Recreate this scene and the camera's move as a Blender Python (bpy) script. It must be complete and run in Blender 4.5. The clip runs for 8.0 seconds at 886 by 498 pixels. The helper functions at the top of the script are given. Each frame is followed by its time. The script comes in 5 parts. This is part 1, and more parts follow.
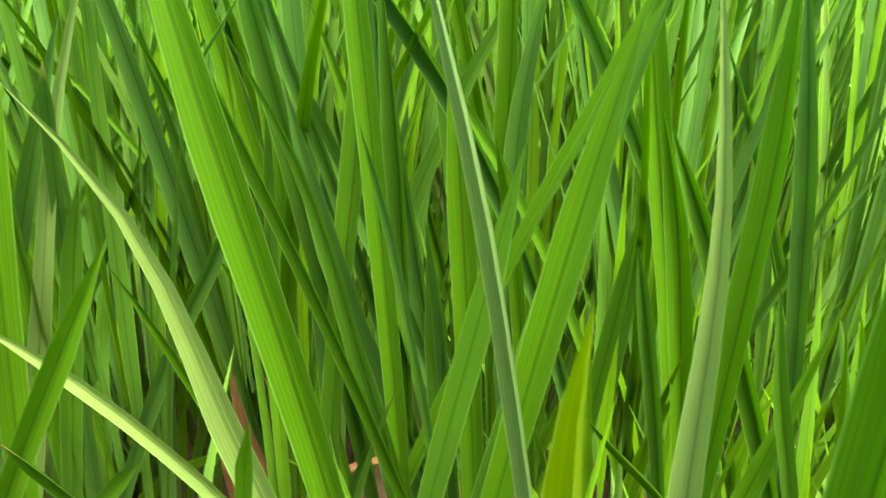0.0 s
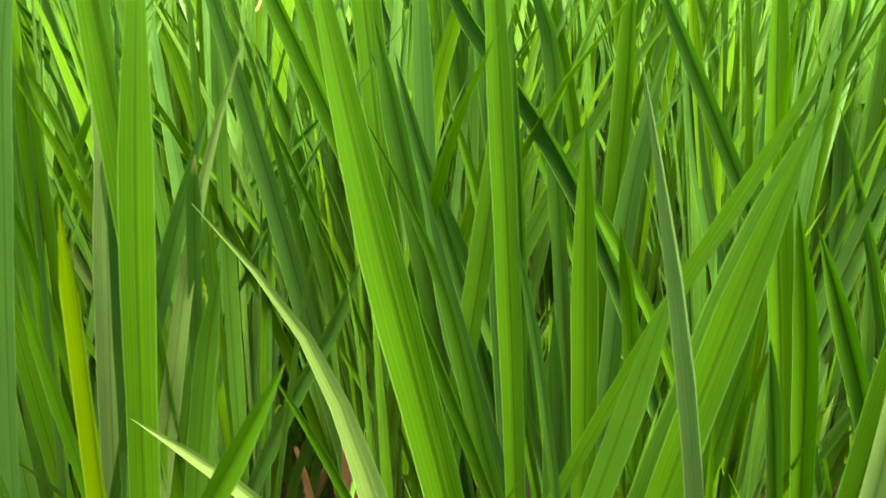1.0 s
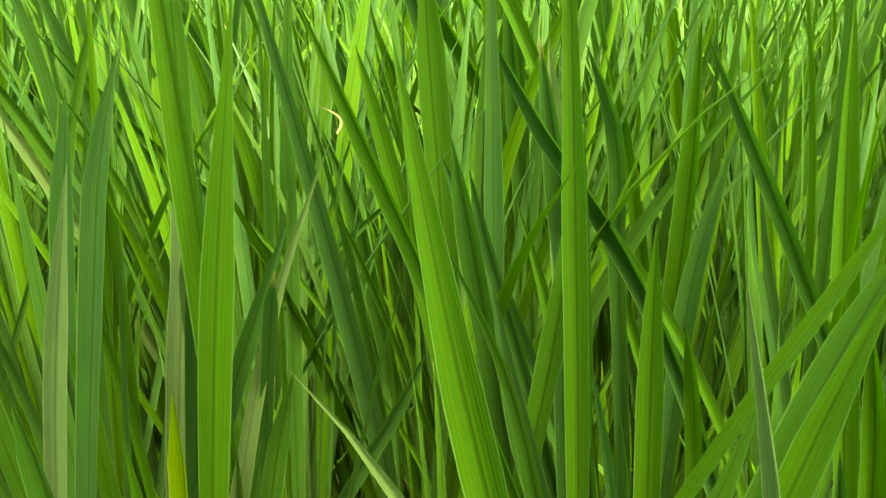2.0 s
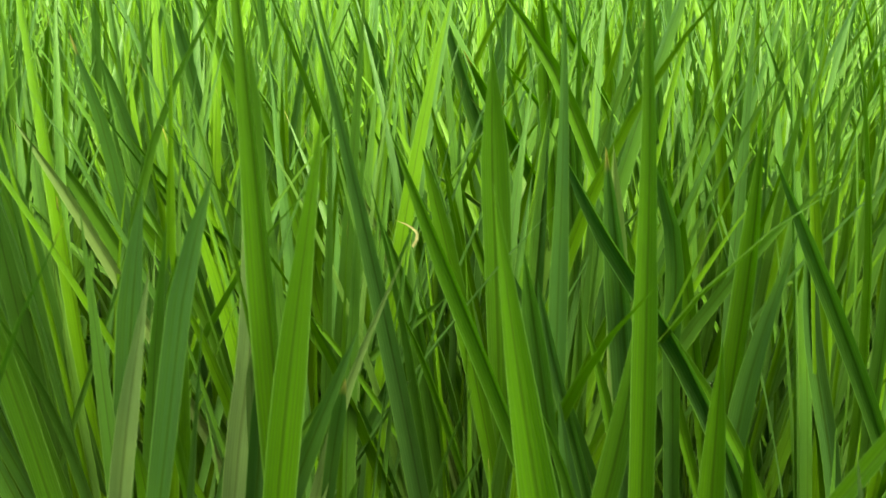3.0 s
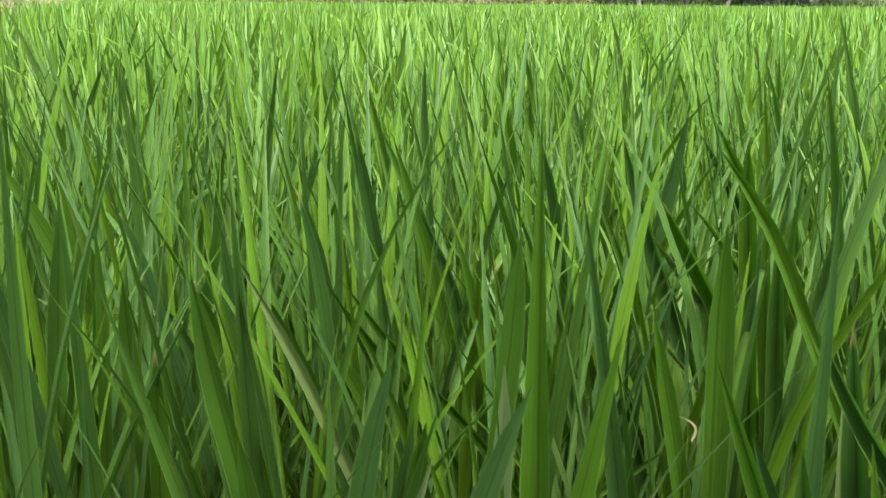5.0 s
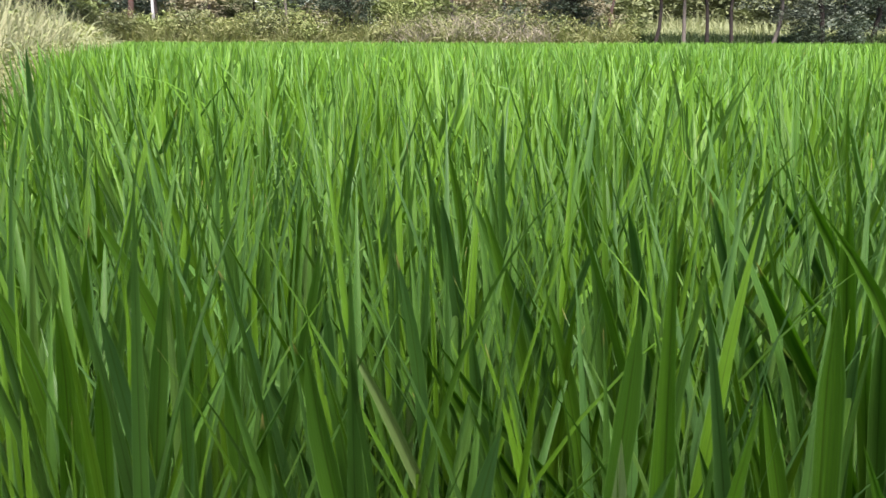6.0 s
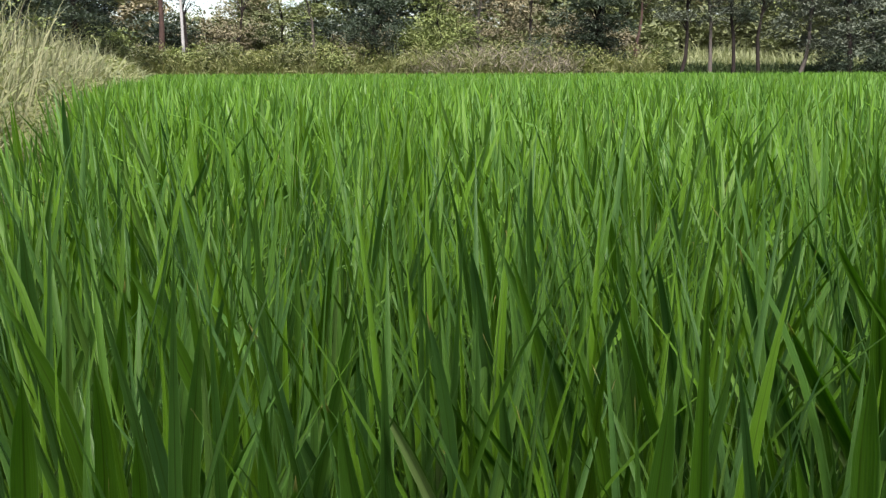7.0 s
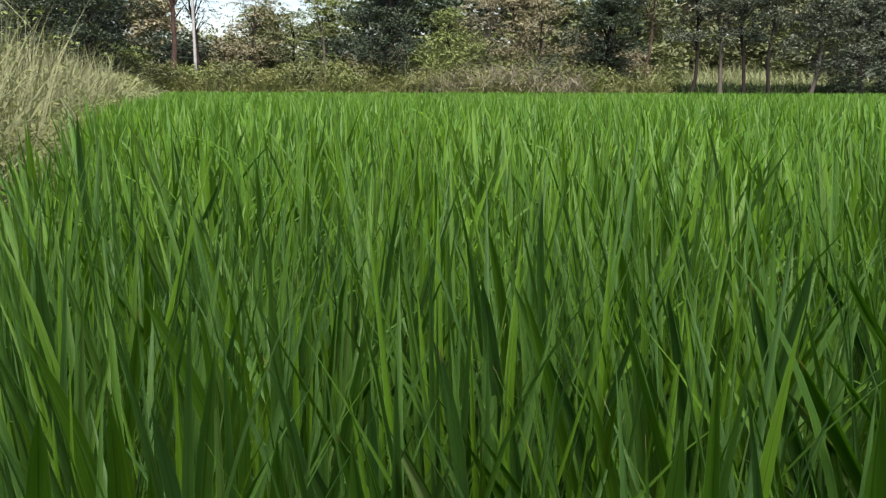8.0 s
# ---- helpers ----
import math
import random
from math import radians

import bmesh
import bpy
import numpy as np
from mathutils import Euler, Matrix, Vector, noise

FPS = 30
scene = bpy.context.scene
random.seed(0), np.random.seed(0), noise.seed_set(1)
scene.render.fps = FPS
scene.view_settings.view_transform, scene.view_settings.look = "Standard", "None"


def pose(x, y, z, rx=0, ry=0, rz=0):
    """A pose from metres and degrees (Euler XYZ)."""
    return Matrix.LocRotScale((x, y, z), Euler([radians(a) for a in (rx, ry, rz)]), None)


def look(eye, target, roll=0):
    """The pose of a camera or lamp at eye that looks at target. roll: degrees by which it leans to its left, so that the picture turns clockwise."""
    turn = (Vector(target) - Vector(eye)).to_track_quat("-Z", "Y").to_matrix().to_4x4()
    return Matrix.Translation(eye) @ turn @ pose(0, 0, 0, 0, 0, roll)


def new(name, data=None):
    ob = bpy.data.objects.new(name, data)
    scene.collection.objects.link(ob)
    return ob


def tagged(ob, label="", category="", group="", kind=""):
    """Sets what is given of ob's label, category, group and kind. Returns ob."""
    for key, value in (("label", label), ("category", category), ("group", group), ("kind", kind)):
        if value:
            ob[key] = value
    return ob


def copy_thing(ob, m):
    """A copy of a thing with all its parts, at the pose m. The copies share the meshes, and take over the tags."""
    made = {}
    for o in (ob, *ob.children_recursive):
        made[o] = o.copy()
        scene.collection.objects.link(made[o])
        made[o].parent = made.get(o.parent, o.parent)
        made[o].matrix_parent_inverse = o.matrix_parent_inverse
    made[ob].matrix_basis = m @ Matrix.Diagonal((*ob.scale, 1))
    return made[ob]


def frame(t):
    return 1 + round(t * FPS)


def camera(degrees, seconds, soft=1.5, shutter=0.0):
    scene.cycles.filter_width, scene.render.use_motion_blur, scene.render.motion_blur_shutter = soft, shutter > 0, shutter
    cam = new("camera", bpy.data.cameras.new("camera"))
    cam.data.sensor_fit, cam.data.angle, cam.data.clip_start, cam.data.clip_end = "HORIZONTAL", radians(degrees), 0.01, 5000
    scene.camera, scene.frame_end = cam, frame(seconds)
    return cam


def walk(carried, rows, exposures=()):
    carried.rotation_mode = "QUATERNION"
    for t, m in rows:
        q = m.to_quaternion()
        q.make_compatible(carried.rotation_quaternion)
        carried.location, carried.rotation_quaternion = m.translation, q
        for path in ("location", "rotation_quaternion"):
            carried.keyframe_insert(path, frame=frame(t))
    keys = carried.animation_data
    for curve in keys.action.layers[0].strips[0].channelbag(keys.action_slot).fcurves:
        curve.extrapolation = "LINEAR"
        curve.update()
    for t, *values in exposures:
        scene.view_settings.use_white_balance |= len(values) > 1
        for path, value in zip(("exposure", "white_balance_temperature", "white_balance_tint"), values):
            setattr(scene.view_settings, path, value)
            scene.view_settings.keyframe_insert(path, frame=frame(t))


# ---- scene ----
cam = camera(51.0, 8.0, soft=1.3, shutter=0.45)

# path: seconds, eye, target, roll
PATH = [
    (0, (0.2131, -0.0551, 0.6373), (0.4806, 0.8061, 0.2052), 0.76),
    (0.25, (0.2064, -0.0489, 0.6437), (0.4607, 0.8185, 0.2160), 0.55),
    (0.5, (0.1979, -0.0429, 0.6501), (0.4394, 0.8309, 0.2282), 0.38),
    (0.75, (0.1867, -0.0374, 0.6571), (0.4164, 0.8432, 0.2425), 0.27),
    (1, (0.1765, -0.0333, 0.6667), (0.3960, 0.8529, 0.2589), 0.16),
    (1.25, (0.1707, -0.0312, 0.6801), (0.3821, 0.8589, 0.2763), 0.00),
    (1.5, (0.1679, -0.0284, 0.6940), (0.3704, 0.8647, 0.2922), -0.11),
    (1.75, (0.1657, -0.0230, 0.7048), (0.3568, 0.8736, 0.3054), -0.09),
    (2, (0.1633, -0.0178, 0.7115), (0.3446, 0.8843, 0.3198), 0.03),
    (2.25, (0.1603, -0.0154, 0.7150), (0.3372, 0.8944, 0.3395), 0.21),
    (2.5, (0.1564, -0.0143, 0.7191), (0.3302, 0.9033, 0.3617), 0.46),
    (2.75, (0.1511, -0.0123, 0.7276), (0.3184, 0.9114, 0.3829), 0.76),
    (3, (0.1422, -0.0107, 0.7377), (0.3012, 0.9181, 0.4029), 1.07),
    (3.25, (0.1281, -0.0108, 0.7460), (0.2794, 0.9231, 0.4220), 1.32),
    (3.5, (0.1127, -0.0113, 0.7518), (0.2559, 0.9275, 0.4385), 1.41),
    (3.75, (0.0999, -0.0105, 0.7557), (0.2334, 0.9326, 0.4511), 1.28),
    (4, (0.0890, -0.0077, 0.7608), (0.2110, 0.9391, 0.4630), 1.00),
    (4.25, (0.0786, -0.0029, 0.7699), (0.1879, 0.9471, 0.4776), 0.69),
    (4.5, (0.0680, 0.0014, 0.7801), (0.1658, 0.9548, 0.4948), 0.48),
    (4.75, (0.0571, 0.0032, 0.7883), (0.1465, 0.9606, 0.5135), 0.48),
    (5, (0.0462, 0.0042, 0.7949), (0.1289, 0.9656, 0.5322), 0.55),
    (5.25, (0.0359, 0.0060, 0.8007), (0.1110, 0.9710, 0.5493), 0.57),
    (5.5, (0.0256, 0.0075, 0.8060), (0.0907, 0.9758, 0.5648), 0.50),
    (5.75, (0.0153, 0.0070, 0.8108), (0.0668, 0.9783, 0.5786), 0.35),
    (6, (0.0066, 0.0055, 0.8144), (0.0439, 0.9792, 0.5900), 0.16),
    (6.25, (0.0014, 0.0039, 0.8168), (0.0268, 0.9796, 0.5989), -0.01),
    (6.5, (-0.0001, 0.0030, 0.8208), (0.0167, 0.9804, 0.6097), -0.13),
    (6.75, (0.0011, 0.0031, 0.8285), (0.0132, 0.9823, 0.6261), -0.19),
    (7, (0.0029, 0.0035, 0.8385), (0.0125, 0.9845, 0.6448), -0.17),
    (7.25, (0.0032, 0.0036, 0.8481), (0.0109, 0.9859, 0.6613), -0.07),
    (7.5, (0.0024, 0.0031, 0.8540), (0.0081, 0.9864, 0.6723), 0.05),
    (7.75, (0.0015, 0.0018, 0.8540), (0.0045, 0.9859, 0.6762), 0.12),
    (8, (0.0006, 0.0001, 0.8504), (0.0006, 0.9848, 0.6759), 0.16),
]
walk(cam, [(t, look(eye, target, roll)) for t, eye, target, roll in PATH],
     exposures=[(0, 4.32, 8600, -11), (0.7, 4.28, 8800, -12), (1.5, 4.07, 9200, -14), (3.0, 3.52, 8600, -13), (4.0, 3.19, 6900, 6), (5.0, 2.95, 6350, 22),
                (6.3, 2.46, 6330, 20), (7.0, 2.05, 6400, 18), (8.0, 1.78, 6450, 17)])

# ---- light: bright hazy sky, soft high sun from behind the standpoint ----
world = bpy.data.worlds.new("sky")
scene.world = world
world.use_nodes = True
wn = world.node_tree.nodes
sky = wn.new("ShaderNodeTexSky")
sky.sky_type, sky.sun_disc = "NISHITA", False
sky.sun_elevation, sky.sun_rotation = radians(54), radians(180)
sky.dust_density, sky.air_density = 0.5, 1.0
wn["Background"].inputs[1].default_value = 0.05
world.node_tree.links.new(sky.outputs[0], wn["Background"].inputs[0])
sun = new("sun", bpy.data.lights.new("sun", "SUN"))
sun.data.energy, sun.data.angle, sun.data.color = 4.4, radians(48), (1.0, 0.95, 0.86)
sun.matrix_basis = look((0, -9.5, 13), (0, 0, 0))


# ---- materials ----
def material(name):
    m = bpy.data.materials.new(name)
    m.use_nodes = True
    m.node_tree.nodes.clear()
    return m, m.node_tree.nodes, m.node_tree.links


def mix_color(n, l, fac, a, b, blend="MIX"):
    mx = n.new("ShaderNodeMix")
    mx.data_type, mx.blend_type = "RGBA", blend
    for sock, v in ((mx.inputs[0], fac), (mx.inputs[6], a), (mx.inputs[7], b)):
        if isinstance(v, bpy.types.NodeSocket):
            l.new(v, sock)
        else:
            sock.default_value = v if isinstance(v, float) else (*v, 1)
    return mx.outputs[2]


def ramp(n, l, src, lo, hi, a=0.0, b=1.0):
    r = n.new("ShaderNodeMapRange")
    r.inputs[1].default_value, r.inputs[2].default_value = lo, hi
    r.inputs[3].default_value, r.inputs[4].default_value = a, b
    l.new(src, r.inputs[0])
    return r.outputs[0]


def blade_material(name, young, blue, thin, veins=20.0, rough=0.42, dry=None, translucent=0.45, gloss=0.22, pale=None):
    """A grass blade: parallel veins along it, a darker midrib, lighter edges, light that comes through it."""
    m, n, l = material(name)
    out, mixs = n.new("ShaderNodeOutputMaterial"), n.new("ShaderNodeMixShader")
    bsdf, trans = n.new("ShaderNodeBsdfPrincipled"), n.new("ShaderNodeBsdfTranslucent")
    uv, sep = n.new("ShaderNodeUVMap"), n.new("ShaderNodeSeparateXYZ")
    l.new(uv.outputs[0], sep.inputs[0])
    geo, info = n.new("ShaderNodeNewGeometry"), n.new("ShaderNodeObjectInfo")
    add = n.new("ShaderNodeMath")
    add.operation = "ADD"
    l.new(geo.outputs["Random Per Island"], add.inputs[0])
    l.new(info.outputs["Random"], add.inputs[1])
    wn1 = n.new("ShaderNodeTexWhiteNoise")
    wn1.noise_dimensions = "1D"
    l.new(add.outputs[0], wn1.inputs["W"])
    sepc = n.new("ShaderNodeSeparateColor")
    l.new(wn1.outputs["Color"], sepc.inputs[0])
    # veins: fine lines across the width
    wave = n.new("ShaderNodeMath")
    wave.operation = "MULTIPLY"
    wave.inputs[1].default_value = veins * math.pi
    l.new(sep.outputs[0], wave.inputs[0])
    sn = n.new("ShaderNodeMath")
    sn.operation = "SINE"
    jitter = n.new("ShaderNodeTexNoise")
    jitter.inputs["Scale"].default_value = 6.0
    shift = n.new("ShaderNodeMath")
    shift.operation = "MULTIPLY_ADD"
    shift.inputs[1].default_value = 7.0
    l.new(uv.outputs[0], jitter.inputs[0])
    l.new(jitter.outputs[0], shift.inputs[0])
    l.new(wave.outputs[0], shift.inputs[2])
    l.new(shift.outputs[0], sn.inputs[0])
    # streaks of uneven colour along the blade
    stretch = n.new("ShaderNodeCombineXYZ")
    ux = n.new("ShaderNodeMath")
    ux.operation = "MULTIPLY"
    ux.inputs[1].default_value = 7.0
    l.new(sep.outputs[0], ux.inputs[0])
    l.new(ux.outputs[0], stretch.inputs[0])
    l.new(sep.outputs[1], stretch.inputs[1])
    l.new(wn1.outputs["Value"], stretch.inputs[2])
    streak = n.new("ShaderNodeTexNoise")
    streak.inputs["Scale"].default_value, streak.inputs["Detail"].default_value = 3.0, 3.0
    l.new(stretch.outputs[0], streak.inputs[0])
    blotch = n.new("ShaderNodeTexNoise")
    blotch.inputs["Scale"].default_value = 14.0
    l.new(geo.outputs["Position"], blotch.inputs[0])
    base = mix_color(n, l, ramp(n, l, sepc.outputs[0], 0.35, 0.8), young, blue)
    if pale:
        base = mix_color(n, l, ramp(n, l, sepc.outputs[2], 0.82, 0.97), base, pale)
    base = mix_color(n, l, ramp(n, l, streak.outputs[0], 0.36, 0.66, 0.0, 0.5), base, tuple(c * 0.66 for c in young))
    base = mix_color(n, l, ramp(n, l, blotch.outputs[0], 0.45, 0.8, 0.0, 0.35), base, tuple(min(1, c * 1.35) for c in young))
    base = mix_color(n, l, ramp(n, l, sn.outputs[0], -0.2, 1.0, 0.0, 0.28), base, tuple(c * 0.55 for c in blue))
    # midrib
    mid = n.new("ShaderNodeMath")
    mid.operation = "SUBTRACT"
    mid.inputs[1].default_value = 0.5
    l.new(sep.outputs[0], mid.inputs[0])
    ab = n.new("ShaderNodeMath")
    ab.operation = "ABSOLUTE"
    l.new(mid.outputs[0], ab.inputs[0])
    rib = ramp(n, l, ab.outputs[0], 0.01, 0.06, 0.75, 0.0)
    base = mix_color(n, l, rib, base, tuple(c * 0.42 for c in young))
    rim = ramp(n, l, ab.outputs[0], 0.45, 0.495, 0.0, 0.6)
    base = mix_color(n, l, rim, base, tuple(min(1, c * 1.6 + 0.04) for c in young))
    if dry:
        tip = ramp(n, l, sep.outputs[1], 0.975, 0.995, 0.0, 1.0)
        odd = ramp(n, l, sepc.outputs[1], 0.88, 0.9)
        both = n.new("ShaderNodeMath")
        both.operation = "MULTIPLY"
        l.new(tip, both.inputs[0])
        l.new(odd, both.inputs[1])
        base = mix_color(n, l, both.outputs[0], base, dry)
    l.new(base, bsdf.inputs["Base Color"])
    bsdf.inputs["Roughness"].default_value = rough
    bsdf.inputs["Specular IOR Level"].default_value = gloss
    bump = n.new("ShaderNodeBump")
    bump.inputs["Strength"].default_value, bump.inputs["Distance"].default_value = 0.16, 0.0005
    l.new(sn.outputs[0], bump.inputs["Height"])
    l.new(bump.outputs[0], bsdf.inputs["Normal"])
    light = mix_color(n, l, 1.0, base, thin, "MULTIPLY")
    l.new(light, trans.inputs[0])
    mixs.inputs[0].default_value = translucent
    l.new(bsdf.outputs[0], mixs.inputs[1])
    l.new(trans.outputs[0], mixs.inputs[2])
    l.new(mixs.outputs[0], out.inputs[0])
    return m


def rough_material(name, a, b, scale, rough=0.9, bump=0.4, dist=0.02, c=None):
    m, n, l = material(name)
    out, bsdf = n.new("ShaderNodeOutputMaterial"), n.new("ShaderNodeBsdfPrincipled")
    geo = n.new("ShaderNodeNewGeometry")
    t1, t2 = n.new("ShaderNodeTexNoise"), n.new("ShaderNodeTexNoise")
    t1.inputs["Scale"].default_value, t1.inputs["Detail"].default_value = scale, 6.0
    t2.inputs["Scale"].default_value, t2.inputs["Detail"].default_value = scale * 9, 4.0
    l.new(geo.outputs["Position"], t1.inputs[0])
    l.new(geo.outputs["Position"], t2.inputs[0])
    col = mix_color(n, l, ramp(n, l, t1.outputs[0], 0.35, 0.65), a, b)
    col = mix_color(n, l, ramp(n, l, t2.outputs[0], 0.4, 0.7, 0.0, 0.6), col, c or tuple(x * 0.6 for x in a))
    l.new(col, bsdf.inputs["Base Color"])
    bsdf.inputs["Roughness"].default_value, bsdf.inputs["Specular IOR Level"].default_value = rough, 0.12
    bp = n.new("ShaderNodeBump")
    bp.inputs["Strength"].default_value, bp.inputs["Distance"].default_value = bump, dist
    l.new(t2.outputs[0], bp.inputs["Height"])
    l.new(bp.outputs[0], bsdf.inputs["Normal"])
    l.new(bsdf.outputs[0], out.inputs[0])
    return m


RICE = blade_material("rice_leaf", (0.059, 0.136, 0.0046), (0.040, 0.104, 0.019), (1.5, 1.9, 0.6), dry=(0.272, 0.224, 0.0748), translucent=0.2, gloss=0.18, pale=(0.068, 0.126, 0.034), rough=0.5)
# the nearest leaves: RICE without pale ones, darkened and bluer for their shade
RICE_NEAR = blade_material("full_green_shaded_rice_leaf", (0.041, 0.106, 0.0042), (0.030, 0.079, 0.020), (1.4, 1.8, 0.6), dry=(0.272, 0.224, 0.0748), translucent=0.27, gloss=0.26, rough=0.46)
# waxy leaves; the bluish sky sheen of near shade is in their colour
RICE_WAXY_SHEEN = blade_material("waxy_sky_sheen_rice_leaf", (0.046, 0.112, 0.014), (0.041, 0.102, 0.024), (1.5, 1.9, 0.6), dry=(0.272, 0.224, 0.0748), translucent=0.22, gloss=0.26, rough=0.46)
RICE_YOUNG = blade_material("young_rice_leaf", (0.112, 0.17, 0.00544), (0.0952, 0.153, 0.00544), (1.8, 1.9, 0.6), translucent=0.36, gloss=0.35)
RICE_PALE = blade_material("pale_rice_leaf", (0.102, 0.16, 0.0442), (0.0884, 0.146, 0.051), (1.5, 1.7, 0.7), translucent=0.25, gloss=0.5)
WITHERED = blade_material("withered_leaf", (0.231, 0.211, 0.0952), (0.197, 0.177, 0.0816), (1.2, 1.2, 0.8), veins=6, rough=0.7, translucent=0.2)
DEAD = blade_material("dead_leaf", (0.163, 0.0816, 0.0408), (0.109, 0.0544, 0.0306), (1.2, 1.1, 0.8), veins=8, rough=0.8, translucent=0.15)
STRAW = blade_material("dry_grass", (0.187, 0.19, 0.102), (0.122, 0.146, 0.068), (1.2, 1.2, 0.8), veins=4, rough=0.7, translucent=0.3)
BANK = blade_material("bank_grass", (0.156, 0.173, 0.085), (0.0816, 0.119, 0.0476), (1.2, 1.2, 0.8), veins=4, rough=0.7, translucent=0.3, pale=(0.252, 0.255, 0.15))
MEADOW = blade_material("meadow_grass", (0.204, 0.224, 0.116), (0.163, 0.19, 0.0918), (1.3, 1.4, 0.8), veins=4, rough=0.7, translucent=0.3)
# dark green, with the shade under the slender trees in the colour
SHADE_GRASS = blade_material("shaded_green_grass", (0.0612, 0.0918, 0.0306), (0.0476, 0.0748, 0.0272), (1.3, 1.4, 0.8), veins=4, rough=0.6, translucent=0.3)
WEED = blade_material("weed_leaf", (0.143, 0.167, 0.0612), (0.197, 0.194, 0.0952), (1.3, 1.4, 0.8), veins=4, rough=0.6, translucent=0.3)
DARK_LEAF = blade_material("dark_tree_leaf", (0.0381, 0.0544, 0.034), (0.0476, 0.0653, 0.0449), (1.3, 1.5, 0.8), veins=2, rough=0.5, translucent=0.14)
OLIVE_LEAF = blade_material("olive_tree_leaf", (0.116, 0.133, 0.0578), (0.085, 0.102, 0.0476), (1.3, 1.4, 0.8), veins=2, rough=0.6, translucent=0.14)
GREY_LEAF = blade_material("grey_tree_leaf", (0.0986, 0.116, 0.085), (0.0646, 0.0816, 0.0558), (1.2, 1.3, 0.9), veins=2, rough=0.6, translucent=0.14)
BRIGHT_LEAF = blade_material("bright_tree_leaf", (0.156, 0.19, 0.0646), (0.119, 0.153, 0.051), (1.4, 1.5, 0.8), veins=2, rough=0.55, translucent=0.14)
BROWN_LEAF = blade_material("brown_tree_leaf", (0.204, 0.184, 0.116), (0.163, 0.156, 0.0986), (1.3, 1.3, 0.8), veins=2, rough=0.7, translucent=0.14)
SOIL = rough_material("wet_soil", (0.052, 0.034, 0.021), (0.03, 0.021, 0.015), 3.0, 0.55, 0.6, 0.01)
BARK = rough_material("bark", (0.0163, 0.0136, 0.0116), (0.0286, 0.0231, 0.0197), 4.0, 0.9)
RED_BARK = rough_material("reddish_bark", (0.068, 0.0422, 0.034), (0.0408, 0.0286, 0.0245), 4.0, 0.9)
TWIG = rough_material("dry_twigs", (0.197, 0.177, 0.133), (0.136, 0.122, 0.0918), 4.0, 0.9)
PALE_BARK = rough_material("pale_bark", (0.0952, 0.085, 0.0714), (0.0612, 0.0544, 0.0462), 4.0, 0.9)
CONCRETE = rough_material("pale_concrete", (0.258, 0.258, 0.248), (0.211, 0.211, 0.204), 2.0, 0.8, 0.2)
FIELD = rough_material("meadow_ground", (0.0952, 0.116, 0.034), (0.136, 0.122, 0.0544), 0.4, 0.95, 0.6, 0.05)


WATER, nodes, links = material("water")
glass = nodes.new("ShaderNodeBsdfPrincipled")
glass.inputs["Roughness"].default_value, glass.inputs["IOR"].default_value = 0.0, 1.33
glass.inputs["Transmission Weight"].default_value = 1.0
links.new(glass.outputs[0], nodes.new("ShaderNodeOutputMaterial").inputs[0])


# ---- blades ----
def mesh_of(name, verts, faces, uvs, mat, smooth=True):
    """A mesh from arrays: vertices, quads, and a UV for each vertex."""
    me = bpy.data.meshes.new(name)
    nv, nf = len(verts), len(faces)
    me.vertices.add(nv)
    me.vertices.foreach_set("co", np.asarray(verts, np.float32).ravel())
    me.loops.add(nf * 4)
    me.loops.foreach_set("vertex_index", np.asarray(faces, np.int32).ravel())
    me.polygons.add(nf)
    me.polygons.foreach_set("loop_start", np.arange(nf, dtype=np.int32) * 4)
    me.polygons.foreach_set("use_smooth", np.full(nf, smooth))
    layer = me.uv_layers.new(name="UVMap")
    layer.data.foreach_set("uv", np.asarray(uvs, np.float32)[np.asarray(faces).ravel()].ravel())
    me.materials.append(mat)
    me.update(calc_edges=True)
    return me


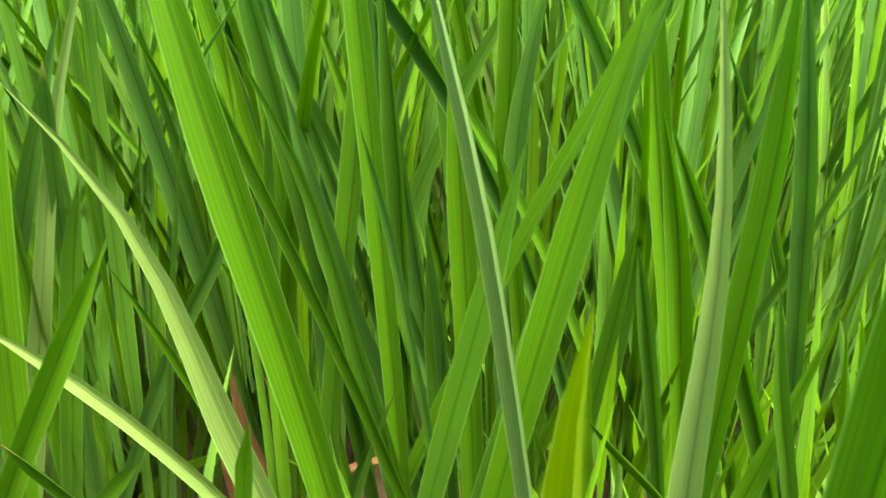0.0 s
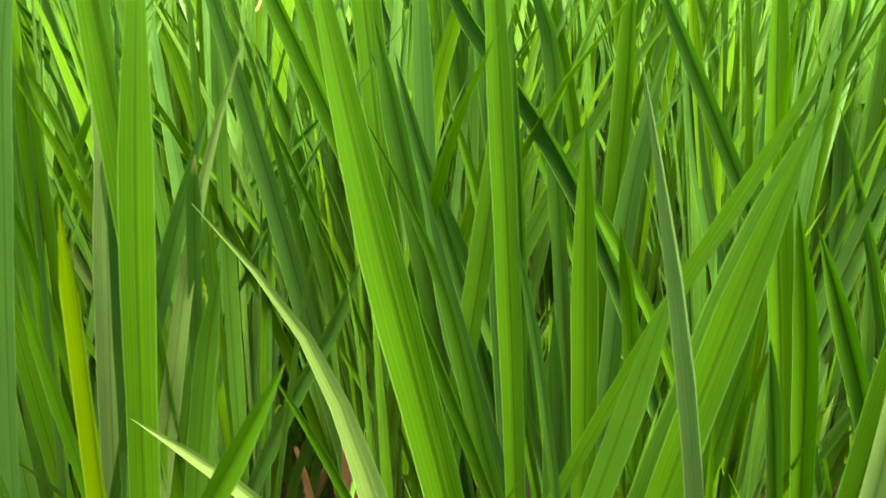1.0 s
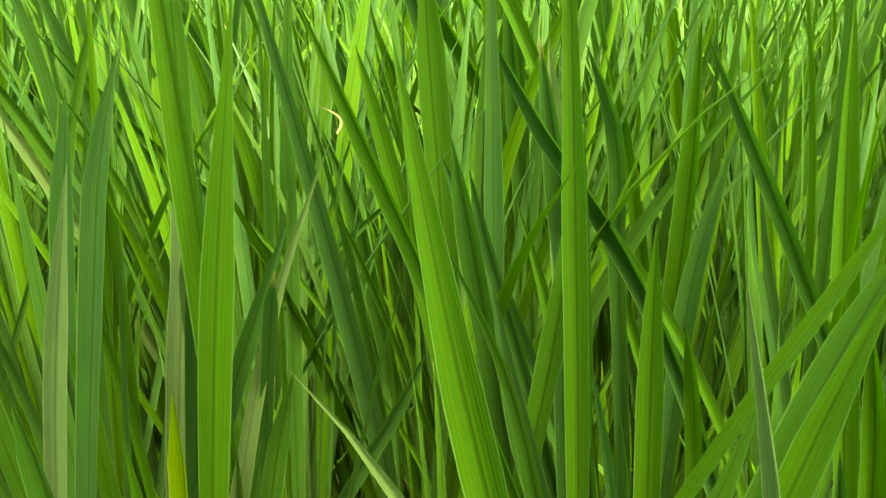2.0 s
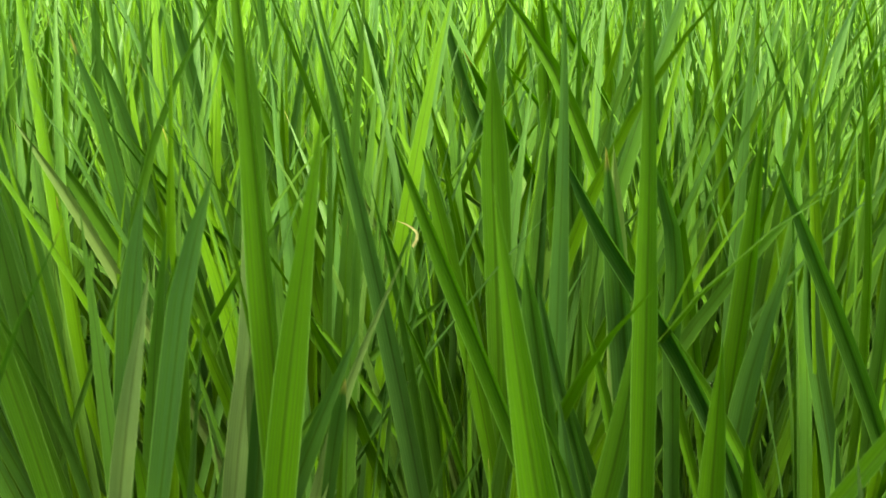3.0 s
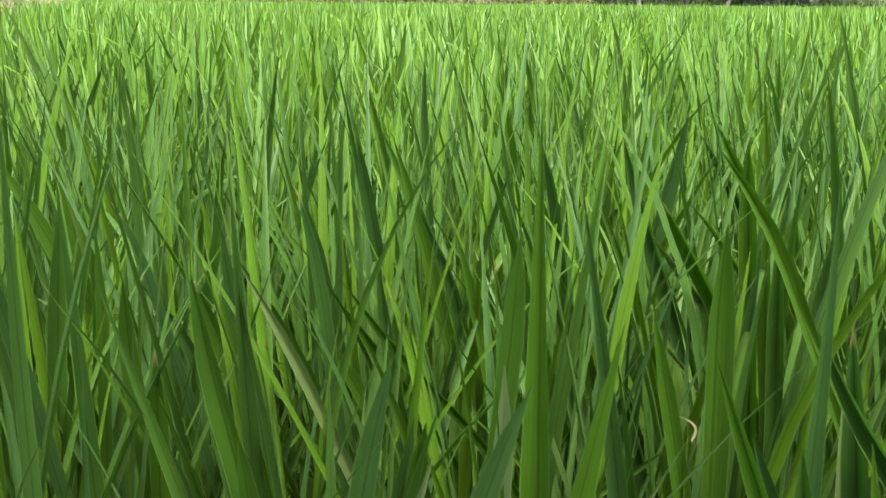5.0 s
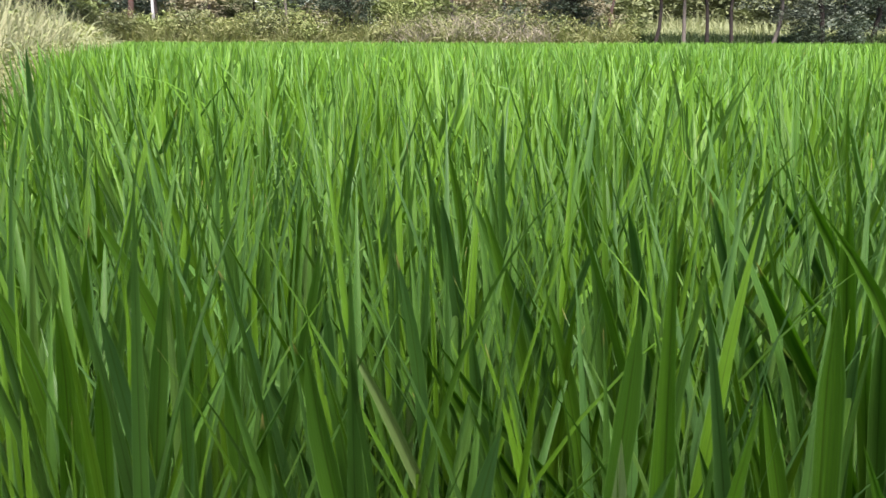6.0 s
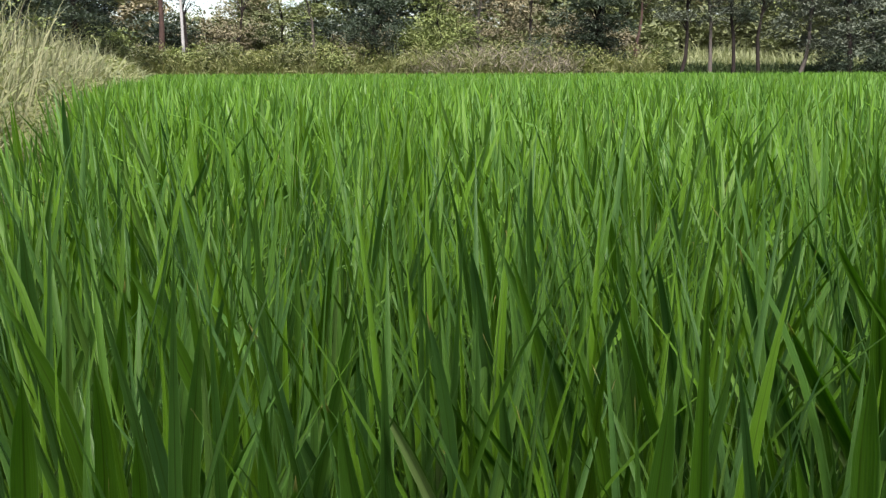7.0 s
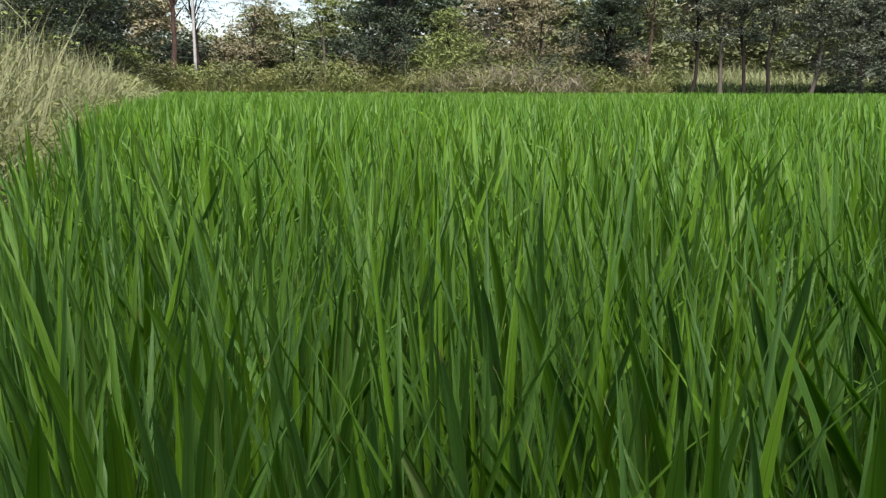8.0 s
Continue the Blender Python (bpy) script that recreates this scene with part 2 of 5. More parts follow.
def blades(lines, face, width, fold=0.16, grow=0.45, taper=1.8, cols=3, point=None, power=1.6):
    """Vertices, quads and UVs of blades along centre lines (n, s, 3); face: a level side direction for each (n, 3)."""
    lines, face, width = np.asarray(lines, float), np.asarray(face, float), np.asarray(width, float)
    n, s, _ = lines.shape
    v = np.linspace(0, 1, s)
    tang = np.gradient(lines, axis=1)
    tang /= np.linalg.norm(tang, axis=2, keepdims=True) + 1e-9
    f = np.broadcast_to(face[:, None, :] if face.ndim == 2 else face, tang.shape)
    side = f - (f * tang).sum(2, keepdims=True) * tang
    side /= np.linalg.norm(side, axis=2, keepdims=True) + 1e-9
    norm = np.cross(side, tang)
    prof = np.minimum(1, grow + v * (1 - grow) / 0.4) * np.clip(1 - np.clip((v - 0.45) / 0.55, 0, 1) ** taper, 0.012, 1)
    if point:
        away = np.linalg.norm(lines[0] - lines[0, -1], axis=1)
        prof = np.clip(1 - (1 - np.clip(away / point, 0, 1)) ** power, 0.012, 1) * np.minimum(1, 0.45 + v * 1.1)
    wave = 1 + 0.03 * np.sin(np.linspace(0, 19, s)[None, :] + 40 * lines[:, :1, 0]) + 0.02 * np.sin(np.linspace(0, 43, s)[None, :] + 90 * lines[:, :1, 1])
    half = 0.5 * width[:, None, None] * (prof[None, :] * wave)[:, :, None]
    us = np.linspace(-1, 1, cols)
    rows = [lines + side * half * u + norm * half * fold * 2 * (abs(u) - 0.5) for u in us]
    verts = np.stack(rows, 2).reshape(-1, 3)
    uvs = np.stack(np.broadcast_arrays(((us + 1) / 2)[None, None, :], v[None, :, None] + np.zeros((n, 1, 1))), -1).reshape(-1, 2)
    i = (np.arange(n)[:, None, None] * s + np.arange(s - 1)[None, :, None]) * cols + np.arange(cols - 1)[None, None, :]
    faces = np.stack([i, i + 1, i + 1 + cols, i + cols], -1).reshape(-1, 4)
    return verts, faces, uvs


def arching(base, azim, lean, length, droop, segs, sway=0.0):
    """Centre lines of blades that rise from base, lean out along azim and droop towards the tip."""
    s = np.linspace(0, 1, segs + 1)
    ang = lean[:, None] + droop[:, None] * s[None, :] ** 2.2
    step = length[:, None] / segs
    r = np.concatenate([np.zeros((len(lean), 1)), np.cumsum(np.sin(ang[:, 1:]) * step, 1)], 1)
    z = np.concatenate([np.zeros((len(lean), 1)), np.cumsum(np.cos(ang[:, 1:]) * step, 1)], 1)
    out = np.empty((*r.shape, 3))
    out[..., 0] = base[:, 0:1] + r * np.cos(azim)[:, None] - sway * np.sin(azim)[:, None] * s ** 2
    out[..., 1] = base[:, 1:2] + r * np.sin(azim)[:, None] + sway * np.cos(azim)[:, None] * s ** 2
    out[..., 2] = base[:, 2:3] + z
    return out


rng = np.random.default_rng(11)


def part(name, me, parent, label=""):
    ob = new(name, me)
    ob.parent = parent
    return tagged(ob, label) if label else ob


def habit(n, rng, odd=0.05):
    """Lean from upright, length and droop of n rice leaves: most tall and straight, some bent over."""
    lean = np.abs(rng.normal(0.13, 0.11, n))
    length = np.clip(rng.normal(0.61, 0.09, n), 0.25, 0.80)
    droop = np.abs(rng.normal(0.22, 0.24, n))
    bent = rng.uniform(0, 1, n) < odd
    return lean + 0.2 * bent, length, droop + bent * rng.uniform(0.3, 1.1, n)


def leaf_widths(n, rng):
    """Widths of rice leaves: two in three full grown, the others narrow."""
    full = np.clip(rng.normal(0.0122, 0.002, n), 0.007, 0.017)
    return np.where(rng.uniform(0, 1, n) < 0.66, full, rng.uniform(0.0035, 0.0075, n))


def on_culms(base, az, rng, segs, high, tall=1.0, odd=0.025):
    """Centre lines of leaves that leave their culms between the ground and the height high, and end in one even canopy."""
    n = len(az)
    foot = rng.uniform(0.02, high, n)
    top = np.clip(rng.normal(0.595, 0.085, n), 0.3, 0.78) * tall
    lean, droop = np.abs(rng.normal(0.15, 0.12, n)), np.abs(rng.normal(0.15, 0.18, n))
    bent = rng.uniform(0, 1, n) < odd
    lean, droop = lean + 0.2 * bent, droop + bent * rng.uniform(0.3, 1.2, n)
    length = np.maximum(top - foot, 0.17) / np.cos(np.minimum(lean + 0.3 * droop, 0.9))
    start = base.copy()
    start[:, 2] += foot
    return arching(start, az, lean, length, droop, segs)


def tuft(count, rng, tall=1.0):
    """Centre lines, sides and widths of a rice plant's leaves about the origin, the culms first."""
    az = rng.uniform(0, 2 * math.pi, count)
    base = np.stack([0.035 * np.cos(az), 0.035 * np.sin(az), np.zeros(count)], 1) * rng.uniform(0.2, 1, (count, 1))
    lines = on_culms(base, az, rng, 10, 0.22 * tall, tall, 0.0)
    culms = 5
    lines[:culms] = arching(base[:culms], az[:culms], rng.uniform(0.02, 0.08, culms), np.full(culms, 0.36 * tall), np.full(culms, 0.05), 10)
    turn = az + math.pi / 2 + rng.normal(0, 0.5, count)
    face = np.stack([np.cos(turn), np.sin(turn), np.zeros(count)], 1)
    width = leaf_widths(count, rng)
    width[:culms] = 0.006
    return lines, face, width


# ---- ground ----
def sheet(name, xs, ys, height, mat):
    gx, gy = np.meshgrid(xs, ys)
    verts = np.stack([gx, gy, height(gx, gy)], -1).reshape(-1, 3)
    i = np.arange(len(ys) - 1)[:, None] * len(xs) + np.arange(len(xs) - 1)[None, :]
    faces = np.stack([i, i + 1, i + 1 + len(xs), i + len(xs)], -1).reshape(-1, 4)
    return new(name, mesh_of(name, verts, faces, verts[:, :2], mat))


FAR_Y = 45.0   # the field's far end


def edge(y):
    """The field's left border, along the bund."""
    return -0.37 - 0.33 * np.minimum(y, 10) - 0.276 * np.maximum(y - 10, 0) + 0.05 * np.sin(y * 1.7)


def terrain(x, y):
    bund = np.clip((edge(y) - 0.1 - x) / 0.5, 0, 1) * 0.22 * np.clip((y - 1.2) / 1.0, 0, 1)
    far = np.clip((y - FAR_Y - 0.3) / 1.2, 0, 1) * 0.35
    rough = 0.008 * np.sin(31 * x + 7 * np.sin(9 * y)) * np.cos(27 * y + 5 * np.sin(11 * x))
    return np.maximum(bund, far) + rough


coarse = [-2500, -800, -300, -120, -60, -40, -25]
gx = np.concatenate([coarse, np.arange(-20, -6, 0.5), np.arange(-6, 4, 0.08), np.arange(4, 30, 1.0), [40, 60, 120, 300, 800, 2500]])
gy = np.concatenate([[-2500, -600, -100, -30, -10, -3], np.arange(-2, 5, 0.06), np.arange(5, 43, 1.0), np.arange(43, 50, 0.3), [55, 60, 80, 120, 300, 800, 2500]])
ground = tagged(sheet("ground", gx, gy, terrain, SOIL), "dark wet paddy soil under the rice, rising to field banks", "ground", kind="structure")
meadow = tagged(sheet("ground_meadow", np.array([-200.0, -60, -20, 0, 20, 60, 200]), np.array([FAR_Y + 2.5, 60, 90, 200, 600]), lambda x, y: 0.36 + 0 * x, FIELD),
                "pale grassy meadow beyond the tree line", "ground", kind="structure")

# ---- rice plants near the path ----
def leaf_line(points, n=22):
    """A smooth line that rises from the foot through two bends to the tip."""
    p = np.array(points, float)
    d = np.concatenate([[0], np.cumsum(np.linalg.norm(np.diff(p, axis=0), axis=1) + 1e-6)])
    slope = np.diff(p, axis=0) / np.diff(d)[:, None]
    h = np.diff(d)[:, None]
    inner = (slope[:-1] * h[1:] + slope[1:] * h[:-1]) / (h[:-1] + h[1:])
    m = np.concatenate([1.5 * slope[:1] - 0.5 * inner[:1], inner, 1.5 * slope[-1:] - 0.5 * inner[-1:]])
    u = np.linspace(0, d[-1], n)
    k = np.clip(np.searchsorted(d, u, side="right") - 1, 0, len(p) - 2)
    t, w = ((u - d[k]) / (d[k + 1] - d[k]))[:, None], (d[k + 1] - d[k])[:, None]
    return ((1 + 2 * t) * (1 - t) ** 2 * p[k] + t * (1 - t) ** 2 * w * m[k] + t * t * (3 - 2 * t) * p[k + 1] + t * t * (t - 1) * w * m[k + 1])


LEAF_KINDS = (RICE_NEAR, RICE_YOUNG, RICE_PALE, DEAD)
LEAF_LABELS = ("", "yellow-green young leaf", "pale grey-green leaf", "withered brown leaf")


def rice_hill(x, y, leaves):
    """A rice plant: for each leaf its foot, two bends and tip about the plant's base, its width in millimetres, its kind, and whether it tapers all along."""
    plant = tagged(new("rice_plant"), "young green rice plant with upright narrow leaves", "rice plant", "rice hills")
    plant.location = (x, y, 0)
    for fx, fy, cx, cy, cz, bx, by, bz, tx, ty, tz, w, kind, slender in leaves:
        line = leaf_line(((fx, fy, 0), (cx, cy, cz), (bx, by, bz), (tx, ty, tz)))
        upper = math.dist((bx, by, bz), (tx, ty, tz))
        point, power = (upper + math.dist((bx, by, bz), (cx, cy, cz)), 1.15) if slender else (upper * 1.25, 1.6)
        view = Vector((x + bx - 0.09, y + by + 0.02, 0)).normalized()
        a = rng.uniform(-0.45, 0.45)
        side = Vector((view.y, -view.x, 0))
        side.rotate(Euler((0, 0, a)))
        turn = rng.normal(0, 0.3) * np.linspace(-1, 1, len(line)) ** 3
        side = np.array([[side.x * math.cos(q) - side.y * math.sin(q), side.x * math.sin(q) + side.y * math.cos(q), 0] for q in turn])
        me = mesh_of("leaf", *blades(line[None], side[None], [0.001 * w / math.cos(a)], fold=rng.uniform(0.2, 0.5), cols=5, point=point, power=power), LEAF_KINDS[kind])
        part("leaf", me, plant, LEAF_LABELS[kind])
    return plant


rice_hill(0.36, 0.14, [
    (0.013, -0.039, -0.006, -0.065, 0.492, -0.008, -0.068, 0.540, -0.013, -0.070, 0.578, 15.2, 0, 0),
    (0.009, 0.010, -0.053, 0.015, 0.443, -0.072, 0.016, 0.549, -0.091, 0.018, 0.624, 7.2, 2, 0),
    (-0.057, -0.018, -0.075, -0.056, 0.501, -0.076, -0.058, 0.534, -0.076, -0.061, 0.555, 12.2, 1, 1),
    (0.036, 0.048, 0.025, 0.043, 0.402, 0.019, 0.039, 0.525, 0.003, 0.038, 0.611, 12.1, 2, 1),
])
rice_hill(0.32, 0.27, [
    (0.010, -0.054, -0.097, -0.048, 0.429, -0.128, -0.044, 0.530, -0.154, -0.042, 0.569, 11.9, 2, 1),
    (0.002, -0.010, -0.074, -0.013, 0.441, -0.096, -0.014, 0.544, -0.117, -0.014, 0.662, 15.2, 0, 0),
    (0.010, 0.003, -0.122, 0.017, 0.381, -0.158, 0.021, 0.426, -0.189, 0.023, 0.457, 6.7, 2, 0),
    (0.019, 0.024, -0.104, 0.006, 0.408, -0.118, 0.004, 0.446, -0.135, 0.003, 0.484, 5.4, 0, 0),
    (-0.070, -0.030, -0.154, -0.044, 0.416, -0.165, -0.046, 0.435, -0.173, -0.049, 0.450, 8.3, 0, 0),
    (-0.016, 0.030, 0.032, -0.002, 0.390, 0.050, -0.014, 0.501, 0.062, -0.025, 0.575, 15.2, 0, 0),
    (0.046, 0.037, -0.013, 0.023, 0.417, -0.026, 0.020, 0.488, -0.036, 0.015, 0.525, 4.8, 0, 0),
])
rice_hill(0.58, 0.29, [
    (-0.014, -0.038, -0.092, -0.048, 0.330, -0.111, -0.049, 0.396, -0.125, -0.052, 0.455, 7.4, 0, 0),
    (0.030, 0.007, -0.107, 0.000, 0.401, -0.133, -0.001, 0.461, -0.157, -0.003, 0.512, 11.4, 0, 0),
    (-0.017, 0.032, -0.111, 0.037, 0.264, -0.141, 0.037, 0.301, -0.164, 0.036, 0.331, 11.2, 0, 0),
])
rice_hill(0.14, 0.28, [
    (-0.027, -0.022, -0.009, -0.068, 0.512, -0.006, -0.074, 0.559, -0.005, -0.078, 0.583, 6.5, 1, 0),
    (0.012, 0.006, -0.020, -0.049, 0.499, -0.022, -0.054, 0.529, -0.023, -0.058, 0.557, 4.6, 0, 0),
    (-0.034, 0.033, -0.060, -0.002, 0.465, -0.063, -0.007, 0.511, -0.065, -0.012, 0.545, 11.9, 0, 0),
    (0.049, -0.018, 0.082, -0.090, 0.427, 0.084, -0.095, 0.454, 0.086, -0.101, 0.471, 5.4, 0, 0),
])
rice_hill(0.41, 0.34, [
    (0.021, -0.039, 0.064, -0.083, 0.319, 0.075, -0.094, 0.390, 0.081, -0.103, 0.440, 11.9, 0, 1),
    (0.051, -0.035, 0.054, -0.067, 0.418, 0.053, -0.074, 0.509, 0.045, -0.080, 0.595, 15.2, 0, 0),
    (-0.012, 0.010, -0.182, -0.007, 0.540, -0.209, -0.010, 0.608, -0.231, -0.013, 0.664, 8.1, 0, 0),
    (-0.038, 0.023, -0.110, 0.026, 0.353, -0.144, 0.026, 0.491, -0.174, 0.025, 0.557, 13.8, 0, 1),
    (-0.023, 0.041, -0.095, 0.043, 0.321, -0.126, 0.042, 0.437, -0.143, 0.038, 0.521, 13.9, 0, 0),
])
rice_hill(0.29, 0.36, [
    (-0.021, -0.044, 0.027, -0.086, 0.372, 0.042, -0.097, 0.459, 0.051, -0.106, 0.522, 12.0, 0, 0),
    (0.011, -0.022, 0.082, -0.061, 0.406, 0.106, -0.074, 0.520, 0.121, -0.084, 0.577, 14.1, 0, 0),
    (0.047, 0.013, 0.008, -0.009, 0.557, -0.003, -0.015, 0.668, -0.014, -0.022, 0.746, 12.0, 0, 1),
    (-0.037, 0.053, 0.100, -0.036, 0.484, 0.118, -0.047, 0.532, 0.137, -0.060, 0.591, 8.1, 0, 0),
])
rice_hill(0.03, 0.38, [
    (-0.013, -0.056, 0.118, -0.128, 0.421, 0.142, -0.140, 0.473, 0.160, -0.150, 0.512, 9.0, 0, 0),
    (0.037, 0.016, 0.130, -0.057, 0.332, 0.144, -0.068, 0.355, 0.153, -0.078, 0.370, 8.3, 0, 0),
    (-0.024, 0.040, 0.056, -0.016, 0.535, 0.068, -0.024, 0.597, 0.083, -0.033, 0.645, 10.5, 0, 0),
])
rice_hill(0.54, 0.42, [
    (-0.002, -0.052, -0.054, -0.072, 0.343, -0.072, -0.076, 0.437, -0.091, -0.080, 0.504, 13.0, 0, 0),
    (-0.009, -0.045, -0.083, -0.086, 0.353, -0.095, -0.092, 0.397, -0.106, -0.097, 0.437, 9.0, 0, 0),
    (0.031, 0.005, -0.015, 0.004, 0.316, -0.054, 0.002, 0.521, -0.075, -0.003, 0.646, 15.2, 0, 0),
    (-0.024, 0.022, -0.066, -0.011, 0.189, -0.074, -0.019, 0.222, -0.082, -0.027, 0.249, 5.6, 3, 0),
    (0.015, 0.029, -0.141, 0.040, 0.451, -0.214, 0.043, 0.554, -0.263, 0.042, 0.638, 7.0, 0, 0),
    (-0.012, 0.041, -0.196, 0.023, 0.527, -0.233, 0.019, 0.579, -0.264, 0.014, 0.632, 11.4, 0, 0),
])
rice_hill(0.37, 0.42, [
    (-0.006, -0.016, -0.020, -0.034, 0.274, -0.026, -0.041, 0.373, -0.033, -0.048, 0.442, 13.1, 0, 0),
    (-0.019, -0.005, -0.042, -0.016, 0.315, -0.054, -0.021, 0.463, -0.058, -0.029, 0.591, 13.5, 0, 0),
    (0.012, -0.006, -0.022, -0.044, 0.350, -0.029, -0.051, 0.402, -0.037, -0.057, 0.446, 9.3, 0, 0),
    (0.020, -0.011, -0.000, -0.026, 0.333, -0.011, -0.033, 0.460, -0.019, -0.040, 0.543, 15.2, 0, 0),
    (-0.019, 0.015, -0.034, -0.000, 0.319, -0.039, -0.008, 0.437, -0.051, -0.015, 0.593, 15.2, 0, 0),
    (0.032, -0.002, -0.045, -0.007, 0.311, -0.073, -0.009, 0.394, -0.091, -0.013, 0.464, 11.3, 0, 0),
    (-0.020, 0.025, -0.104, -0.026, 0.500, -0.114, -0.033, 0.549, -0.123, -0.040, 0.594, 12.4, 0, 0),
])
curled = rice_hill(0.10, 0.45, [
    (-0.009, -0.031, 0.021, -0.056, 0.376, 0.038, -0.068, 0.534, 0.056, -0.080, 0.662, 15.2, 0, 0),
    (0.000, 0.001, 0.048, -0.042, 0.359, 0.060, -0.053, 0.431, 0.070, -0.064, 0.477, 11.9, 0, 0),
    (-0.035, 0.001, 0.034, -0.032, 0.377, 0.070, -0.048, 0.529, 0.096, -0.063, 0.600, 11.5, 2, 1),
    (-0.014, 0.011, -0.019, -0.049, 0.501, -0.020, -0.057, 0.520, -0.021, -0.065, 0.536, 5.0, 0, 0),
    (0.039, -0.012, 0.028, -0.043, 0.559, 0.024, -0.051, 0.672, 0.021, -0.058, 0.751, 14.5, 0, 1),
    (-0.019, 0.021, 0.014, -0.014, 0.405, 0.025, -0.026, 0.507, 0.033, -0.036, 0.575, 12.9, 0, 0),
    (0.037, 0.008, 0.060, -0.057, 0.501, 0.062, -0.065, 0.520, 0.064, -0.073, 0.536, 7.2, 0, 0),
])
rice_hill(0.66, 0.44, [
    (0.006, -0.011, -0.036, -0.021, 0.314, -0.059, -0.025, 0.448, -0.086, -0.028, 0.563, 15.2, 0, 0),
    (-0.006, 0.011, -0.165, 0.012, 0.453, -0.220, 0.012, 0.556, -0.257, 0.008, 0.620, 10.9, 0, 0),
])
rice_hill(0.41, 0.46, [
    (-0.007, -0.029, -0.090, -0.051, 0.423, -0.109, -0.056, 0.503, -0.126, -0.061, 0.553, 6.4, 0, 0),
    (-0.004, -0.012, -0.118, -0.043, 0.462, -0.138, -0.048, 0.528, -0.149, -0.055, 0.571, 8.1, 0, 0),
    (-0.042, -0.010, -0.097, -0.033, 0.325, -0.109, -0.039, 0.393, -0.125, -0.044, 0.455, 11.0, 0, 0),
    (0.034, -0.023, 0.051, -0.063, 0.310, 0.054, -0.074, 0.377, 0.055, -0.083, 0.429, 12.1, 0, 0),
    (0.038, -0.022, 0.003, -0.042, 0.330, -0.012, -0.048, 0.426, -0.024, -0.055, 0.470, 10.8, 0, 0),
    (0.001, 0.042, -0.061, 0.024, 0.436, -0.081, 0.016, 0.549, -0.096, 0.008, 0.621, 15.2, 0, 0),
    (-0.019, 0.053, -0.057, 0.043, 0.395, -0.074, 0.035, 0.548, -0.085, 0.026, 0.618, 13.7, 2, 0),
])
rice_hill(0.29, 0.46, [
    (-0.023, -0.026, 0.005, -0.068, 0.407, 0.013, -0.078, 0.494, 0.015, -0.087, 0.583, 13.0, 0, 0),
    (0.012, 0.002, -0.009, -0.029, 0.537, -0.015, -0.037, 0.650, -0.022, -0.045, 0.725, 10.3, 0, 1),
    (0.010, 0.024, -0.033, 0.017, 0.190, -0.052, 0.012, 0.257, -0.057, 0.004, 0.312, 9.3, 3, 0),
])
rice_hill(0.03, 0.51, [
    (-0.040, -0.047, 0.004, -0.081, 0.361, 0.027, -0.094, 0.498, 0.047, -0.107, 0.585, 11.3, 2, 0),
    (-0.006, -0.019, 0.088, -0.077, 0.384, 0.119, -0.096, 0.484, 0.142, -0.112, 0.552, 10.7, 0, 0),
    (-0.010, 0.034, -0.046, -0.010, 0.449, -0.053, -0.019, 0.514, -0.056, -0.028, 0.559, 13.5, 0, 0),
    (0.027, 0.015, 0.077, -0.033, 0.449, 0.089, -0.045, 0.535, 0.088, -0.055, 0.608, 14.9, 2, 0),
    (0.030, 0.017, 0.024, -0.032, 0.371, 0.023, -0.041, 0.423, 0.021, -0.050, 0.464, 10.3, 0, 0),
])
rice_hill(0.46, 0.53, [
    (0.035, -0.035, 0.043, -0.066, 0.237, 0.045, -0.078, 0.321, 0.046, -0.090, 0.396, 13.6, 0, 0),
    (-0.004, -0.022, -0.159, -0.064, 0.456, -0.184, -0.071, 0.514, -0.204, -0.078, 0.564, 11.4, 0, 0),
    (-0.012, 0.010, -0.017, -0.011, 0.314, -0.019, -0.023, 0.449, -0.008, -0.039, 0.561, 15.2, 0, 0),
    (-0.011, 0.022, -0.022, -0.004, 0.403, -0.026, -0.015, 0.531, -0.034, -0.025, 0.625, 14.2, 0, 0),
    (-0.008, 0.026, -0.066, -0.003, 0.457, -0.081, -0.012, 0.560, -0.104, -0.020, 0.608, 12.1, 0, 0),
])
rice_hill(0.07, 0.55, [
    (0.015, -0.035, 0.047, -0.061, 0.214, 0.071, -0.078, 0.344, 0.090, -0.094, 0.434, 13.7, 0, 0),
    (0.029, -0.010, 0.047, -0.103, 0.470, 0.048, -0.112, 0.507, 0.051, -0.121, 0.536, 7.9, 2, 0),
    (-0.004, -0.010, -0.128, -0.087, 0.475, -0.140, -0.094, 0.511, -0.148, -0.101, 0.536, 11.2, 2, 0),
    (0.024, -0.002, 0.051, -0.075, 0.572, 0.054, -0.084, 0.629, 0.055, -0.093, 0.680, 13.3, 0, 0),
    (0.031, 0.001, 0.132, -0.054, 0.318, 0.163, -0.071, 0.386, 0.180, -0.085, 0.436, 10.7, 0, 0),
    (-0.039, 0.031, -0.107, -0.015, 0.516, -0.118, -0.024, 0.588, -0.123, -0.033, 0.644, 13.8, 0, 0),
    (-0.056, 0.026, -0.014, -0.027, 0.429, -0.004, -0.039, 0.500, 0.003, -0.050, 0.558, 13.1, 0, 0),
])
